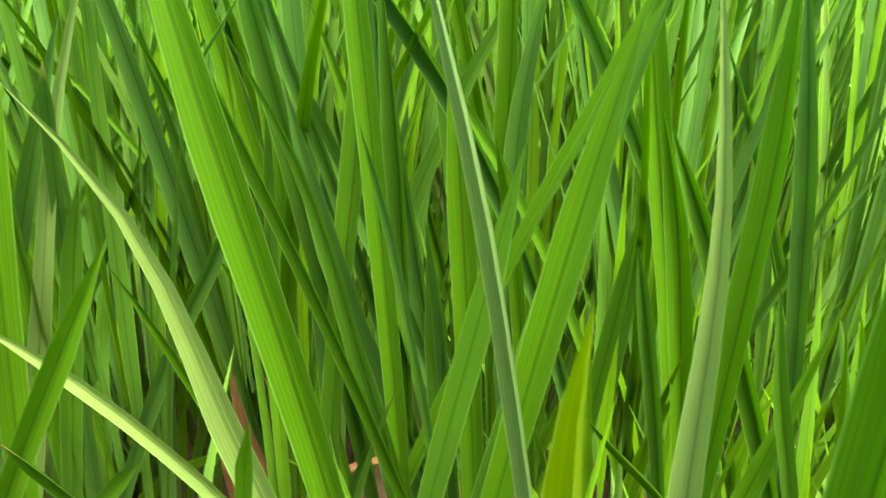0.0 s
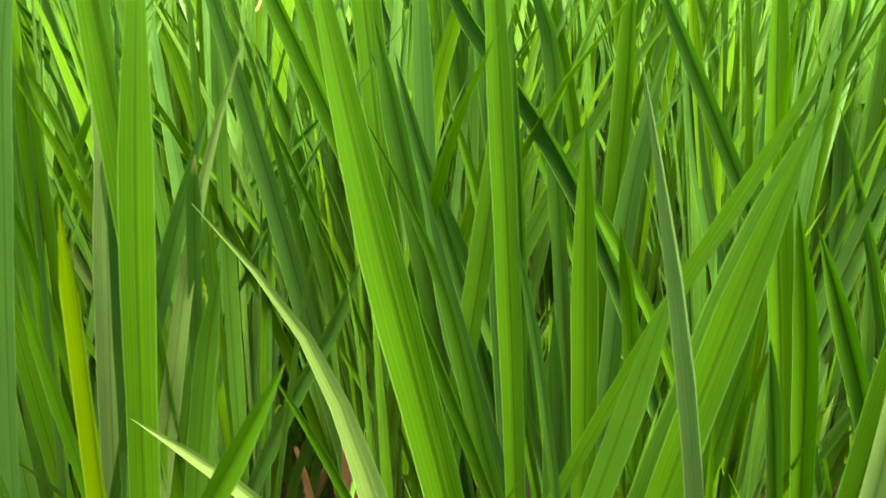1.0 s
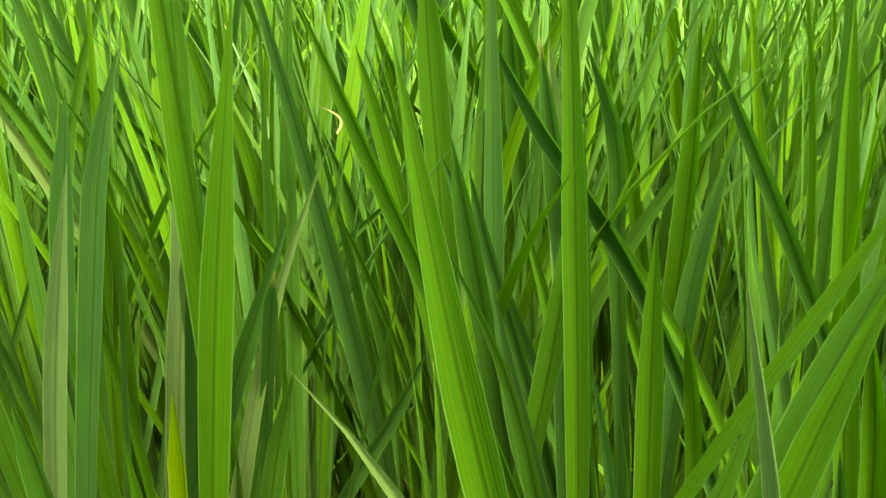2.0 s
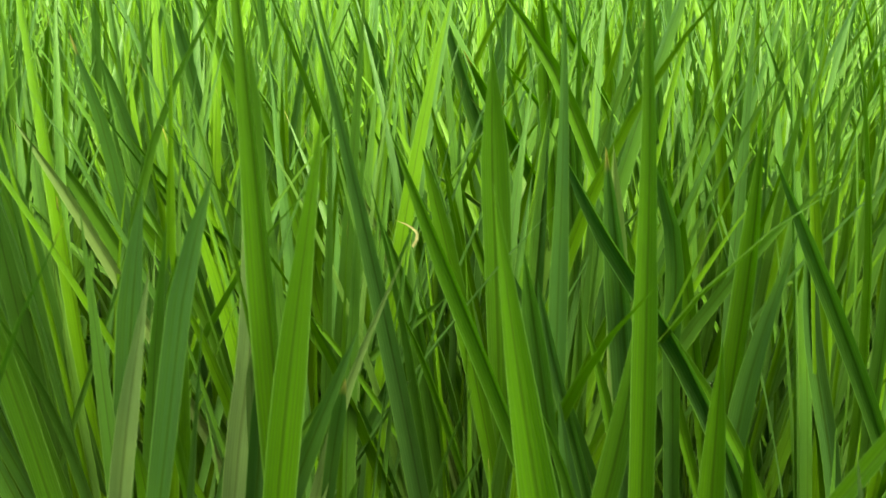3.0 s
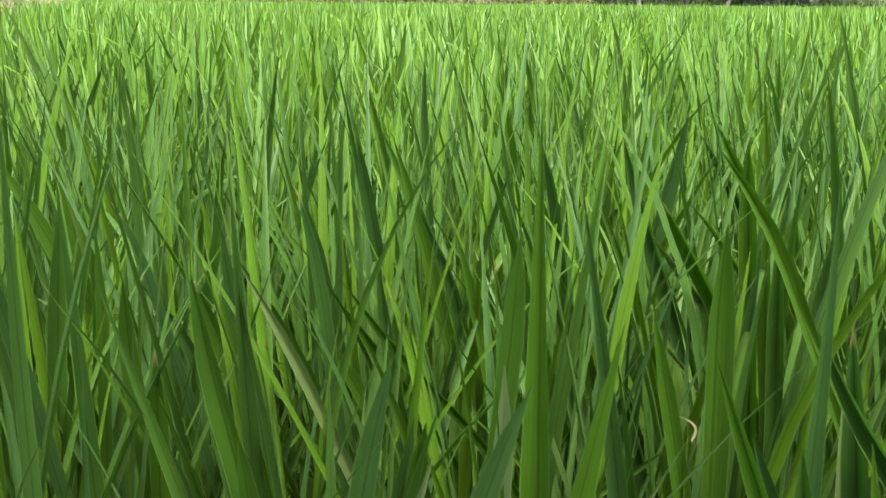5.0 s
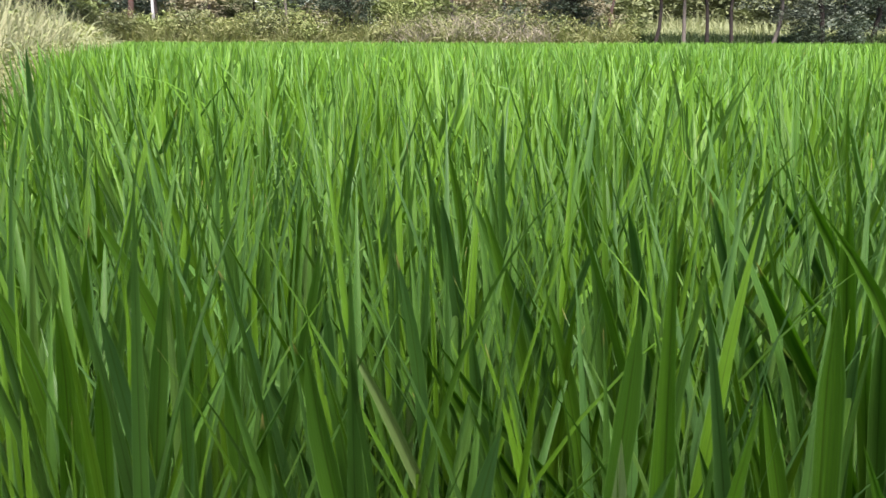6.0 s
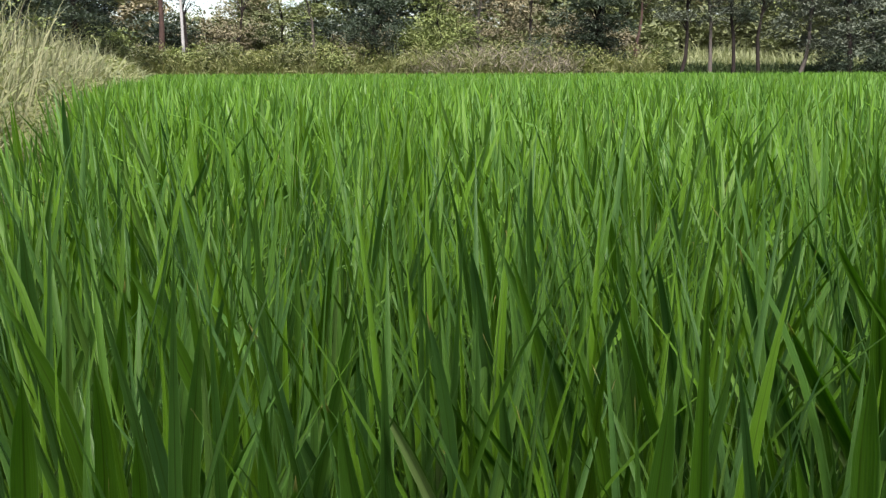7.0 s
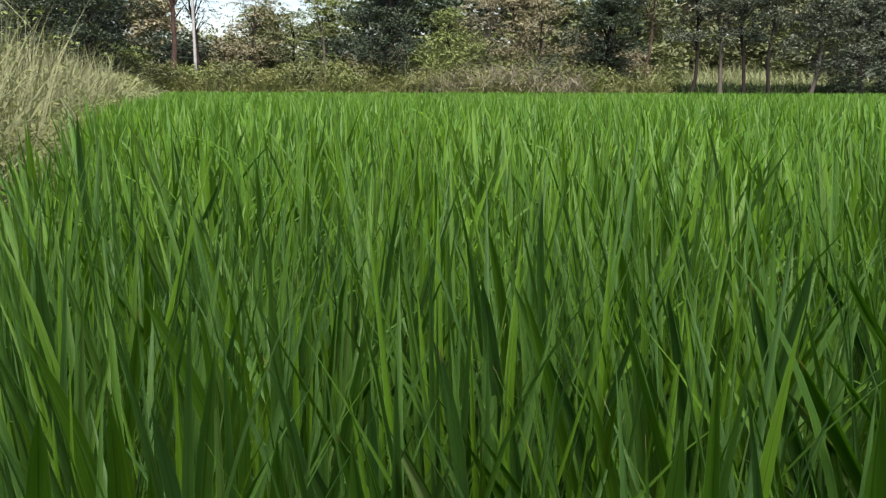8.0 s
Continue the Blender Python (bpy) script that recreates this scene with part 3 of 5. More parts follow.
rice_hill(0.35, 0.59, [
    (0.004, -0.036, -0.120, -0.033, 0.355, -0.189, -0.029, 0.475, -0.245, -0.027, 0.539, 4.1, 0, 0),
    (0.000, -0.022, -0.129, -0.124, 0.476, -0.139, -0.132, 0.506, -0.151, -0.140, 0.536, 4.5, 0, 0),
    (-0.005, -0.007, -0.098, -0.048, 0.484, -0.115, -0.056, 0.554, -0.130, -0.064, 0.610, 11.8, 0, 0),
    (0.041, -0.032, 0.043, -0.051, 0.096, 0.041, -0.063, 0.153, 0.033, -0.073, 0.197, 8.3, 0, 0),
    (-0.035, 0.015, -0.077, -0.044, 0.533, -0.084, -0.054, 0.606, -0.089, -0.065, 0.667, 17.1, 0, 0),
    (0.041, 0.042, 0.023, -0.039, 0.255, 0.020, -0.051, 0.282, 0.017, -0.063, 0.308, 4.2, 3, 0),
    (-0.046, 0.040, -0.114, 0.006, 0.409, -0.128, -0.002, 0.482, -0.148, -0.009, 0.544, 13.2, 0, 0),
])
rice_hill(0.59, 0.59, [
    (0.035, -0.028, -0.047, -0.040, 0.353, -0.086, -0.044, 0.478, -0.106, -0.052, 0.599, 12.5, 0, 0),
    (-0.035, 0.028, -0.238, 0.000, 0.574, -0.280, -0.006, 0.655, -0.319, -0.013, 0.704, 9.1, 0, 0),
])
rice_hill(-0.10, 0.63, [
    (-0.020, -0.052, 0.066, -0.197, 0.489, 0.071, -0.206, 0.513, 0.077, -0.215, 0.536, 4.3, 0, 0),
    (-0.022, 0.023, 0.003, -0.038, 0.459, 0.008, -0.050, 0.525, 0.012, -0.061, 0.577, 13.2, 0, 0),
    (-0.005, 0.033, -0.011, -0.017, 0.491, -0.013, -0.028, 0.572, -0.010, -0.040, 0.617, 13.5, 0, 0),
    (0.073, -0.047, 0.132, -0.096, 0.428, 0.147, -0.109, 0.526, 0.161, -0.121, 0.595, 15.2, 0, 0),
    (-0.027, 0.042, -0.075, -0.047, 0.555, -0.080, -0.058, 0.607, -0.084, -0.069, 0.650, 9.8, 0, 0),
])
rice_hill(-0.27, 0.64, [
    (-0.037, -0.028, 0.014, -0.094, 0.539, 0.023, -0.104, 0.611, 0.031, -0.115, 0.660, 15.5, 0, 0),
    (0.041, -0.016, 0.092, -0.108, 0.545, 0.097, -0.119, 0.594, 0.100, -0.129, 0.630, 9.2, 0, 0),
    (-0.003, 0.044, 0.032, -0.008, 0.493, 0.040, -0.020, 0.577, 0.042, -0.032, 0.640, 16.7, 0, 0),
])
rice_hill(0.04, 0.66, [
    (0.002, -0.040, 0.032, -0.155, 0.497, 0.035, -0.165, 0.532, 0.039, -0.175, 0.562, 11.9, 0, 0),
    (-0.011, -0.035, -0.100, -0.111, 0.454, -0.111, -0.120, 0.499, -0.119, -0.129, 0.536, 9.0, 0, 0),
    (0.032, -0.013, 0.129, -0.069, 0.328, 0.163, -0.089, 0.422, 0.184, -0.105, 0.493, 9.4, 0, 0),
    (0.010, 0.000, 0.145, -0.071, 0.434, 0.185, -0.092, 0.478, 0.207, -0.108, 0.506, 5.7, 0, 0),
    (-0.027, 0.022, -0.072, -0.021, 0.449, -0.082, -0.032, 0.533, -0.093, -0.043, 0.598, 13.1, 0, 0),
    (-0.038, 0.026, -0.068, -0.037, 0.474, -0.072, -0.048, 0.539, -0.074, -0.060, 0.590, 13.5, 0, 0),
    (0.032, 0.040, 0.130, -0.025, 0.335, 0.160, -0.047, 0.417, 0.180, -0.067, 0.470, 11.7, 0, 0),
])
rice_hill(0.53, 0.61, [
    (0.000, 0.000, -0.105, -0.040, 0.466, -0.125, -0.048, 0.540, -0.144, -0.056, 0.592, 10.2, 0, 0),
])
rice_hill(0.36, 0.70, [
    (-0.025, -0.031, -0.033, -0.060, 0.363, -0.036, -0.073, 0.509, -0.036, -0.086, 0.631, 15.0, 0, 0),
    (-0.064, 0.005, -0.228, -0.014, 0.452, -0.292, -0.022, 0.530, -0.334, -0.032, 0.593, 9.5, 0, 0),
    (0.042, -0.020, -0.008, -0.075, 0.489, -0.020, -0.086, 0.575, -0.030, -0.098, 0.645, 12.7, 0, 0),
    (-0.017, 0.047, -0.134, -0.021, 0.453, -0.150, -0.032, 0.505, -0.170, -0.042, 0.551, 6.9, 2, 0),
    (0.064, -0.000, -0.002, -0.050, 0.485, -0.018, -0.061, 0.572, -0.028, -0.073, 0.655, 11.1, 0, 0),
])
rice_hill(0.17, 0.78, [
    (-0.006, -0.059, -0.158, -0.115, 0.482, -0.184, -0.123, 0.547, -0.214, -0.130, 0.609, 9.3, 2, 0),
    (-0.053, -0.007, -0.096, -0.052, 0.431, -0.108, -0.065, 0.532, -0.116, -0.078, 0.604, 11.8, 0, 0),
    (-0.009, 0.014, -0.155, -0.023, 0.431, -0.192, -0.033, 0.519, -0.230, -0.043, 0.593, 11.4, 0, 0),
    (0.054, 0.017, -0.014, -0.034, 0.448, -0.032, -0.047, 0.537, -0.054, -0.059, 0.618, 12.1, 0, 0),
    (0.013, 0.036, -0.116, -0.039, 0.437, -0.139, -0.053, 0.490, -0.161, -0.067, 0.532, 12.3, 0, 0),
])
rice_hill(-0.25, 0.78, [
    (0.004, -0.041, 0.055, -0.091, 0.464, 0.069, -0.104, 0.573, 0.083, -0.118, 0.660, 13.7, 0, 0),
    (-0.036, -0.036, 0.024, -0.100, 0.406, 0.039, -0.114, 0.480, 0.050, -0.128, 0.540, 13.8, 0, 0),
    (0.042, -0.006, 0.084, -0.064, 0.464, 0.093, -0.078, 0.556, 0.097, -0.091, 0.630, 10.0, 0, 0),
    (0.023, 0.036, -0.049, -0.006, 0.458, -0.073, -0.020, 0.573, -0.101, -0.034, 0.650, 16.0, 0, 0),
    (-0.033, 0.048, 0.022, -0.075, 0.459, 0.028, -0.089, 0.497, 0.031, -0.102, 0.532, 6.6, 2, 0),
])
rice_hill(-0.06, 0.79, [
    (-0.006, -0.048, 0.008, -0.140, 0.537, 0.010, -0.152, 0.599, 0.008, -0.165, 0.640, 9.0, 0, 0),
    (-0.017, 0.024, 0.017, -0.062, 0.427, 0.023, -0.076, 0.483, 0.028, -0.091, 0.536, 8.4, 0, 0),
    (0.023, 0.024, -0.054, -0.089, 0.558, -0.063, -0.102, 0.609, -0.076, -0.115, 0.650, 8.3, 0, 0),
])
rice_hill(0.03, 0.79, [
    (0.025, -0.036, -0.011, -0.095, 0.495, -0.020, -0.108, 0.590, -0.033, -0.122, 0.660, 10.4, 0, 0),
    (0.001, -0.011, -0.083, -0.078, 0.462, -0.100, -0.091, 0.537, -0.113, -0.105, 0.587, 13.5, 0, 0),
    (-0.026, 0.048, -0.119, -0.004, 0.425, -0.143, -0.018, 0.513, -0.174, -0.033, 0.567, 11.3, 0, 0),
])
rice_hill(0.45, 0.79, [
    (-0.018, -0.026, -0.109, -0.120, 0.586, -0.121, -0.133, 0.651, -0.130, -0.146, 0.696, 13.5, 0, 0),
    (-0.008, -0.023, -0.142, -0.054, 0.450, -0.181, -0.062, 0.555, -0.224, -0.070, 0.655, 8.3, 0, 0),
    (-0.036, 0.049, -0.164, -0.022, 0.417, -0.188, -0.036, 0.474, -0.215, -0.051, 0.532, 13.5, 0, 0),
    (0.062, 0.000, -0.105, -0.067, 0.532, -0.141, -0.080, 0.591, -0.174, -0.094, 0.644, 13.5, 0, 0),
])
rice_hill(-0.49, 0.80, [
    (0.000, 0.000, 0.139, -0.068, 0.442, 0.168, -0.083, 0.490, 0.197, -0.097, 0.532, 7.1, 2, 0),
])
rice_hill(0.24, 0.87, [
    (-0.001, -0.048, -0.148, -0.092, 0.436, -0.186, -0.102, 0.495, -0.217, -0.113, 0.544, 12.7, 0, 0),
    (0.022, -0.001, -0.074, -0.079, 0.409, -0.093, -0.094, 0.472, -0.114, -0.108, 0.532, 12.3, 0, 0),
    (-0.003, 0.013, -0.096, -0.040, 0.457, -0.120, -0.054, 0.552, -0.147, -0.067, 0.614, 13.2, 0, 0),
    (-0.019, 0.036, -0.117, -0.017, 0.479, -0.144, -0.033, 0.587, -0.169, -0.049, 0.675, 13.5, 0, 0),
])
rice_hill(-0.16, 0.86, [
    (0.026, -0.021, -0.022, -0.121, 0.442, -0.029, -0.135, 0.492, -0.033, -0.149, 0.532, 11.6, 0, 0),
    (-0.021, -0.008, 0.078, -0.129, 0.556, 0.090, -0.143, 0.608, 0.100, -0.157, 0.660, 9.3, 0, 0),
    (0.066, 0.040, 0.003, 0.006, 0.228, -0.021, -0.007, 0.289, -0.042, -0.021, 0.341, 13.3, 0, 0),
    (-0.071, -0.010, -0.033, -0.069, 0.454, -0.021, -0.084, 0.551, -0.016, -0.099, 0.628, 11.0, 0, 0),
])
rice_hill(-0.33, 0.88, [
    (-0.005, -0.029, 0.019, -0.130, 0.437, 0.023, -0.145, 0.488, 0.024, -0.159, 0.532, 12.3, 0, 0),
    (0.065, -0.015, 0.155, -0.105, 0.345, 0.170, -0.120, 0.393, 0.183, -0.136, 0.427, 9.4, 0, 0),
    (-0.060, 0.044, 0.017, -0.017, 0.480, 0.038, -0.034, 0.576, 0.052, -0.051, 0.650, 12.5, 0, 0),
])
rice_hill(0.58, 0.87, [
    (0.059, -0.011, -0.069, -0.078, 0.428, -0.096, -0.091, 0.491, -0.121, -0.104, 0.550, 11.0, 2, 0),
    (-0.027, 0.007, -0.190, -0.042, 0.479, -0.240, -0.057, 0.546, -0.278, -0.072, 0.589, 11.0, 2, 0),
    (-0.032, 0.004, -0.212, -0.093, 0.576, -0.238, -0.107, 0.606, -0.263, -0.122, 0.630, 5.4, 0, 0),
])
rice_hill(0.42, 0.87, [
    (-0.046, -0.008, -0.146, -0.046, 0.394, -0.177, -0.059, 0.498, -0.206, -0.071, 0.566, 13.5, 0, 0),
    (0.046, 0.008, -0.101, -0.066, 0.484, -0.132, -0.081, 0.510, -0.166, -0.096, 0.532, 4.8, 2, 0),
])
rice_hill(0.51, 0.89, [
    (0.000, 0.000, -0.155, -0.051, 0.469, -0.202, -0.067, 0.582, -0.237, -0.083, 0.681, 17.1, 0, 0),
])
rice_hill(0.07, 0.94, [
    (0.013, -0.017, -0.057, -0.117, 0.516, -0.068, -0.133, 0.581, -0.079, -0.148, 0.632, 11.0, 0, 0),
    (-0.013, 0.017, 0.080, -0.162, 0.588, 0.088, -0.177, 0.628, 0.096, -0.192, 0.660, 5.8, 0, 0),
])
rice_hill(-0.20, 0.93, [
    (0.000, 0.000, -0.016, -0.043, 0.433, -0.023, -0.060, 0.569, -0.030, -0.076, 0.650, 13.0, 0, 0),
])
rice_hill(0.30, 0.99, [
    (-0.027, -0.046, -0.158, -0.102, 0.459, -0.199, -0.118, 0.577, -0.240, -0.135, 0.680, 15.1, 0, 0),
    (-0.007, 0.015, 0.042, -0.068, 0.525, 0.053, -0.086, 0.613, 0.061, -0.104, 0.690, 16.4, 0, 0),
    (0.034, 0.031, -0.062, -0.101, 0.560, -0.074, -0.118, 0.616, -0.088, -0.135, 0.658, 11.0, 0, 0),
])
rice_hill(-0.05, 0.97, [
    (-0.030, -0.025, -0.172, -0.106, 0.514, -0.200, -0.122, 0.598, -0.227, -0.138, 0.660, 15.1, 0, 0),
    (0.030, 0.025, 0.058, -0.088, 0.439, 0.062, -0.105, 0.492, 0.062, -0.122, 0.536, 9.8, 2, 0),
])
rice_hill(-0.41, 0.99, [
    (0.000, 0.000, 0.005, -0.056, 0.476, 0.006, -0.074, 0.597, 0.011, -0.092, 0.694, 17.1, 0, 0),
])
rice_hill(0.64, 1.03, [
    (0.000, 0.000, -0.180, -0.096, 0.583, -0.213, -0.113, 0.628, -0.247, -0.131, 0.677, 11.0, 0, 0),
])
rice_hill(0.13, 1.05, [
    (0.000, 0.000, -0.072, -0.108, 0.539, -0.083, -0.126, 0.611, -0.091, -0.144, 0.661, 13.5, 0, 0),
])
rice_hill(0.15, 1.21, [
    (0.004, -0.002, -0.027, -0.103, 0.562, -0.034, -0.125, 0.656, -0.035, -0.146, 0.730, 9.1, 0, 0),
    (-0.004, 0.002, -0.069, -0.090, 0.523, -0.083, -0.111, 0.620, -0.101, -0.132, 0.700, 11.6, 0, 0),
])
rice_hill(-0.23, 1.26, [
    (-0.021, -0.020, 0.061, -0.138, 0.436, 0.077, -0.159, 0.501, 0.088, -0.181, 0.549, 11.0, 0, 0),
    (0.000, 0.011, 0.117, -0.085, 0.436, 0.149, -0.112, 0.487, 0.182, -0.138, 0.539, 10.0, 0, 0),
    (0.020, 0.009, 0.089, -0.116, 0.503, 0.100, -0.138, 0.574, 0.115, -0.160, 0.631, 11.0, 0, 0),
])
rice_hill(0.76, 1.33, [
    (0.000, 0.000, -0.144, -0.058, 0.444, -0.203, -0.081, 0.541, -0.262, -0.105, 0.620, 15.9, 0, 0),
])
rice_hill(0.06, 1.35, [
    (0.000, 0.000, -0.104, -0.096, 0.406, -0.130, -0.120, 0.462, -0.147, -0.144, 0.507, 6.6, 0, 0),
])
rice_hill(-0.24, 1.35, [
    (0.000, 0.000, -0.132, -0.048, 0.401, -0.197, -0.072, 0.517, -0.248, -0.096, 0.617, 17.2, 0, 0),
])
rice_hill(0.18, 1.36, [
    (0.000, 0.000, 0.008, -0.081, 0.377, 0.010, -0.106, 0.469, 0.015, -0.131, 0.548, 10.2, 2, 0),
])
rice_hill(0.31, 1.37, [
    (0.000, 0.000, -0.058, -0.121, 0.528, -0.070, -0.145, 0.611, -0.094, -0.168, 0.700, 12.4, 0, 0),
])
rice_hill(0.51, 1.52, [
    (0.000, 0.000, -0.034, -0.090, 0.345, -0.044, -0.117, 0.429, -0.055, -0.144, 0.503, 14.4, 2, 0),
])
rice_hill(0.85, 1.73, [
    (0.000, 0.000, -0.043, -0.071, 0.426, -0.062, -0.103, 0.579, -0.084, -0.135, 0.711, 17.1, 0, 0),
])
rice_hill(-0.66, 1.89, [
    (0.000, 0.000, 0.139, -0.081, 0.459, 0.200, -0.116, 0.586, 0.245, -0.152, 0.680, 15.3, 0, 0),
])
rice_hill(0.63, 1.96, [
    (0.000, 0.000, -0.025, -0.117, 0.491, -0.032, -0.153, 0.610, -0.044, -0.188, 0.700, 11.9, 0, 0),
])
rice_hill(0.05, 2.06, [
    (0.000, 0.000, -0.044, -0.097, 0.449, -0.061, -0.134, 0.587, -0.066, -0.172, 0.700, 14.1, 0, 0),
])
rice_hill(0.54, 2.15, [
    (0.000, 0.000, -0.098, -0.112, 0.471, -0.132, -0.150, 0.601, -0.165, -0.189, 0.700, 15.9, 0, 0),
])
rice_hill(-0.39, 2.16, [
    (0.000, 0.000, -0.009, -0.086, 0.429, -0.013, -0.126, 0.587, -0.012, -0.165, 0.700, 15.2, 0, 0),
])
rice_hill(-0.81, 2.19, [
    (0.000, 0.000, 0.010, -0.108, 0.521, 0.014, -0.148, 0.675, 0.028, -0.187, 0.793, 17.1, 0, 0),
])
rice_hill(-0.63, 2.49, [
    (0.000, 0.000, -0.008, -0.184, 0.529, -0.010, -0.228, 0.630, -0.012, -0.272, 0.720, 14.7, 0, 0),
])
# a withered, hooked tip on one leaf
s = np.linspace(0, 1, 12)
hook = np.stack([0.096 + 0.0025 * np.sin(4.5 * s) - 0.0055 * s ** 4, -0.063 + 0.002 * np.sin(3 * s), 0.596 + 0.014 * s - 0.001 * s ** 4], 1)
part("dry_leaf_tip", mesh_of("dry_leaf_tip", *blades(hook[None], np.array([[1.0, 0.2, 0]]), [0.0011], grow=1.0), WITHERED), curled.children[2], "withered yellow hooked leaf tip")

rng = np.random.default_rng(61)
protos = []
for k in range(10):
    plant = new("rice_plant")
    for ln, fc, w in zip(*tuft(32, rng)):
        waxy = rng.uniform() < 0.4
        part("leaf", mesh_of("leaf", *blades(ln[None], fc[None], [w], fold=0.26), RICE_WAXY_SHEEN if waxy else RICE), plant, "waxy leaf with bluish sky sheen in its colour" if waxy else "")
    tagged(plant, "young green rice plant with upright narrow leaves", "rice plant", "rice hills")
    protos.append(plant)
HILLS = []
for j in range(-3, 44):
    for i in range(-60, 60):
        x, y = i * 0.155 + rng.normal(0, 0.03), 0.62 + j * 0.155 + rng.normal(0, 0.03)
        if edge(y) + 0.1 < x < 0.9 + (0.9 if y < 3 else 0.6) * y:
            HILLS.append((x, y))
used = set()
NEAR = [(i * 0.138 + rng.normal(0, 0.03), 0.56 + j * 0.138 + rng.normal(0, 0.03)) for j in range(9) for i in range(-20, 24)]
for x, y in NEAR:
    if not (edge(y) + 0.1 < x < 0.55 + 0.62 * y and x > -0.35 - 0.45 * y and 0.56 < y < 1.75):
        continue
    k = int(rng.integers(10))
    m = pose(x, y, 0, rz=float(rng.uniform(0, 360)))
    if k not in used:
        used.add(k)
        protos[k].matrix_basis = m
    else:
        copy_thing(protos[k], m)

# short young plants among the nearest ones
low = []
for k in range(4):
    plant = new("rice_plant")
    for ln, fc, w in zip(*tuft(14, rng, 0.56)):
        part("leaf", mesh_of("leaf", *blades(ln[None], fc[None], [w * 0.85]), RICE), plant)
    tagged(plant, "short young rice plant under taller leaves", "rice plant", "rice hills")
    low.append(plant)
used = set()
for i in range(-4, 8):
    for j in range(4):
        if rng.uniform() < 0.6:
            continue
        x, y = i * 0.12 + rng.normal(0, 0.02), 0.22 + j * 0.11 + rng.normal(0, 0.02)
        k = int(rng.integers(4))
        m = pose(x, y, 0, rz=float(rng.uniform(0, 360)))
        if k not in used:
            used.add(k)
            low[k].matrix_basis = m
        else:
            copy_thing(low[k], m)

# dead brown leaves low among the plants
for k in range(26):
    x, y = rng.uniform(-0.1, 0.75), rng.uniform(0.3, 0.85)
    a = rng.uniform(0, 2 * math.pi)
    lines = arching(np.zeros((1, 3)), np.array([a]), np.array([rng.uniform(0.2, 1.1)]), np.array([rng.uniform(0.1, 0.24)]), np.array([rng.uniform(0.3, 1.2)]), 8)
    ob = new("dead_leaf", mesh_of("dead_leaf", *blades(lines, np.array([[-math.sin(a), math.cos(a), 0.3]]), [rng.uniform(0.006, 0.011)], fold=0.3), DEAD))
    ob.location = (x, y, 0.004)
    tagged(ob, "dead brown rice leaf rising from the soil", "dead leaf", "dead leaves")

# water drops on leaves
bm = bmesh.new()
bmesh.ops.create_icosphere(bm, subdivisions=2, radius=0.0009)
for vert in bm.verts:
    vert.co.z *= 0.75
drop_mesh = bpy.data.meshes.new("water_drop")
bm.to_mesh(drop_mesh)
bm.free()
drop_mesh.materials.append(WATER)
for place in ((0.378, 0.438, 0.488),):
    ob = new("water_drop", drop_mesh)
    ob.location = place
    tagged(ob, "small clear water drop on a leaf", "water drop", "drops on leaves")

# ---- the rest of the field ----
rng = np.random.default_rng(51)


def crop(name, xs, ys, per, segs, cols, rng, label, wide=1.0, foot=0.0, tall=1.0, high=0.0, behind=None):
    """Rice as one mesh: leaves from the ground up, or, with high, leaves on culms with the culms under them; behind: how far their tips may hang over."""
    n = len(xs) * per
    bx, by = np.repeat(xs, per), np.repeat(ys, per)
    az = rng.uniform(0, 2 * math.pi, n)
    r = 0.045 * rng.uniform(0.2, 1, n)
    base = np.stack([bx + r * np.cos(az), by + r * np.sin(az), np.full(n, foot)], 1)
    w = np.clip(rng.normal(0.0125, 0.0025, n), 0.006, 0.018) * wide
    if high:
        lines = on_culms(base, az, rng, segs, high, tall)
        culm = np.arange(n) % 7 == 0
        k = int(culm.sum())
        lines[culm] = arching(base[culm], az[culm], rng.uniform(0.02, 0.08, k), np.full(k, 0.4), np.full(k, 0.05), segs)
        w[culm] = 0.008
    else:
        lean, length, droop = habit(n, rng)
        lines = arching(base, az, lean, length * tall - foot, droop, segs)
    turn = az + math.pi / 2 + rng.normal(0, 0.5, n)
    face = np.stack([np.cos(turn), np.sin(turn), np.zeros(n)], 1)
    if behind is not None:
        stay = lines[:, :, 1].max(1) < behind
        lines, face, w = lines[stay], face[stay], w[stay]
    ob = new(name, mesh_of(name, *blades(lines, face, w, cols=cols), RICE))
    return tagged(ob, label, "rice crop", kind="stuff")


mid = np.array([h for h in HILLS if h[1] >= 1.75])
near, mid = mid[mid[:, 1] < 3.6], mid[mid[:, 1] >= 3.6]
crop("rice_crop", near[:, 0], near[:, 1], 26, 7, 3, rng, "dense green rice crop standing in the paddy field", 1.3, high=0.36)
crop("rice_crop", mid[:, 0], mid[:, 1], 23, 5, 2, rng, "dense green rice crop standing in the paddy field", 1.4, high=0.38)


def scatter(y0, y1, density, rng):
    n = int((y1 - y0) * (2 * (0.75 + 0.62 * y1)) * density)
    y, x = rng.uniform(y0, y1, n), rng.uniform(-0.75 - 0.62 * y1, 1.15 + 0.62 * y1, n)
    keep = (x > edge(y) + 0.1) & (x > -0.3 - 0.53 * y) & (x < 0.8 + 0.58 * y)
    return x[keep], y[keep]


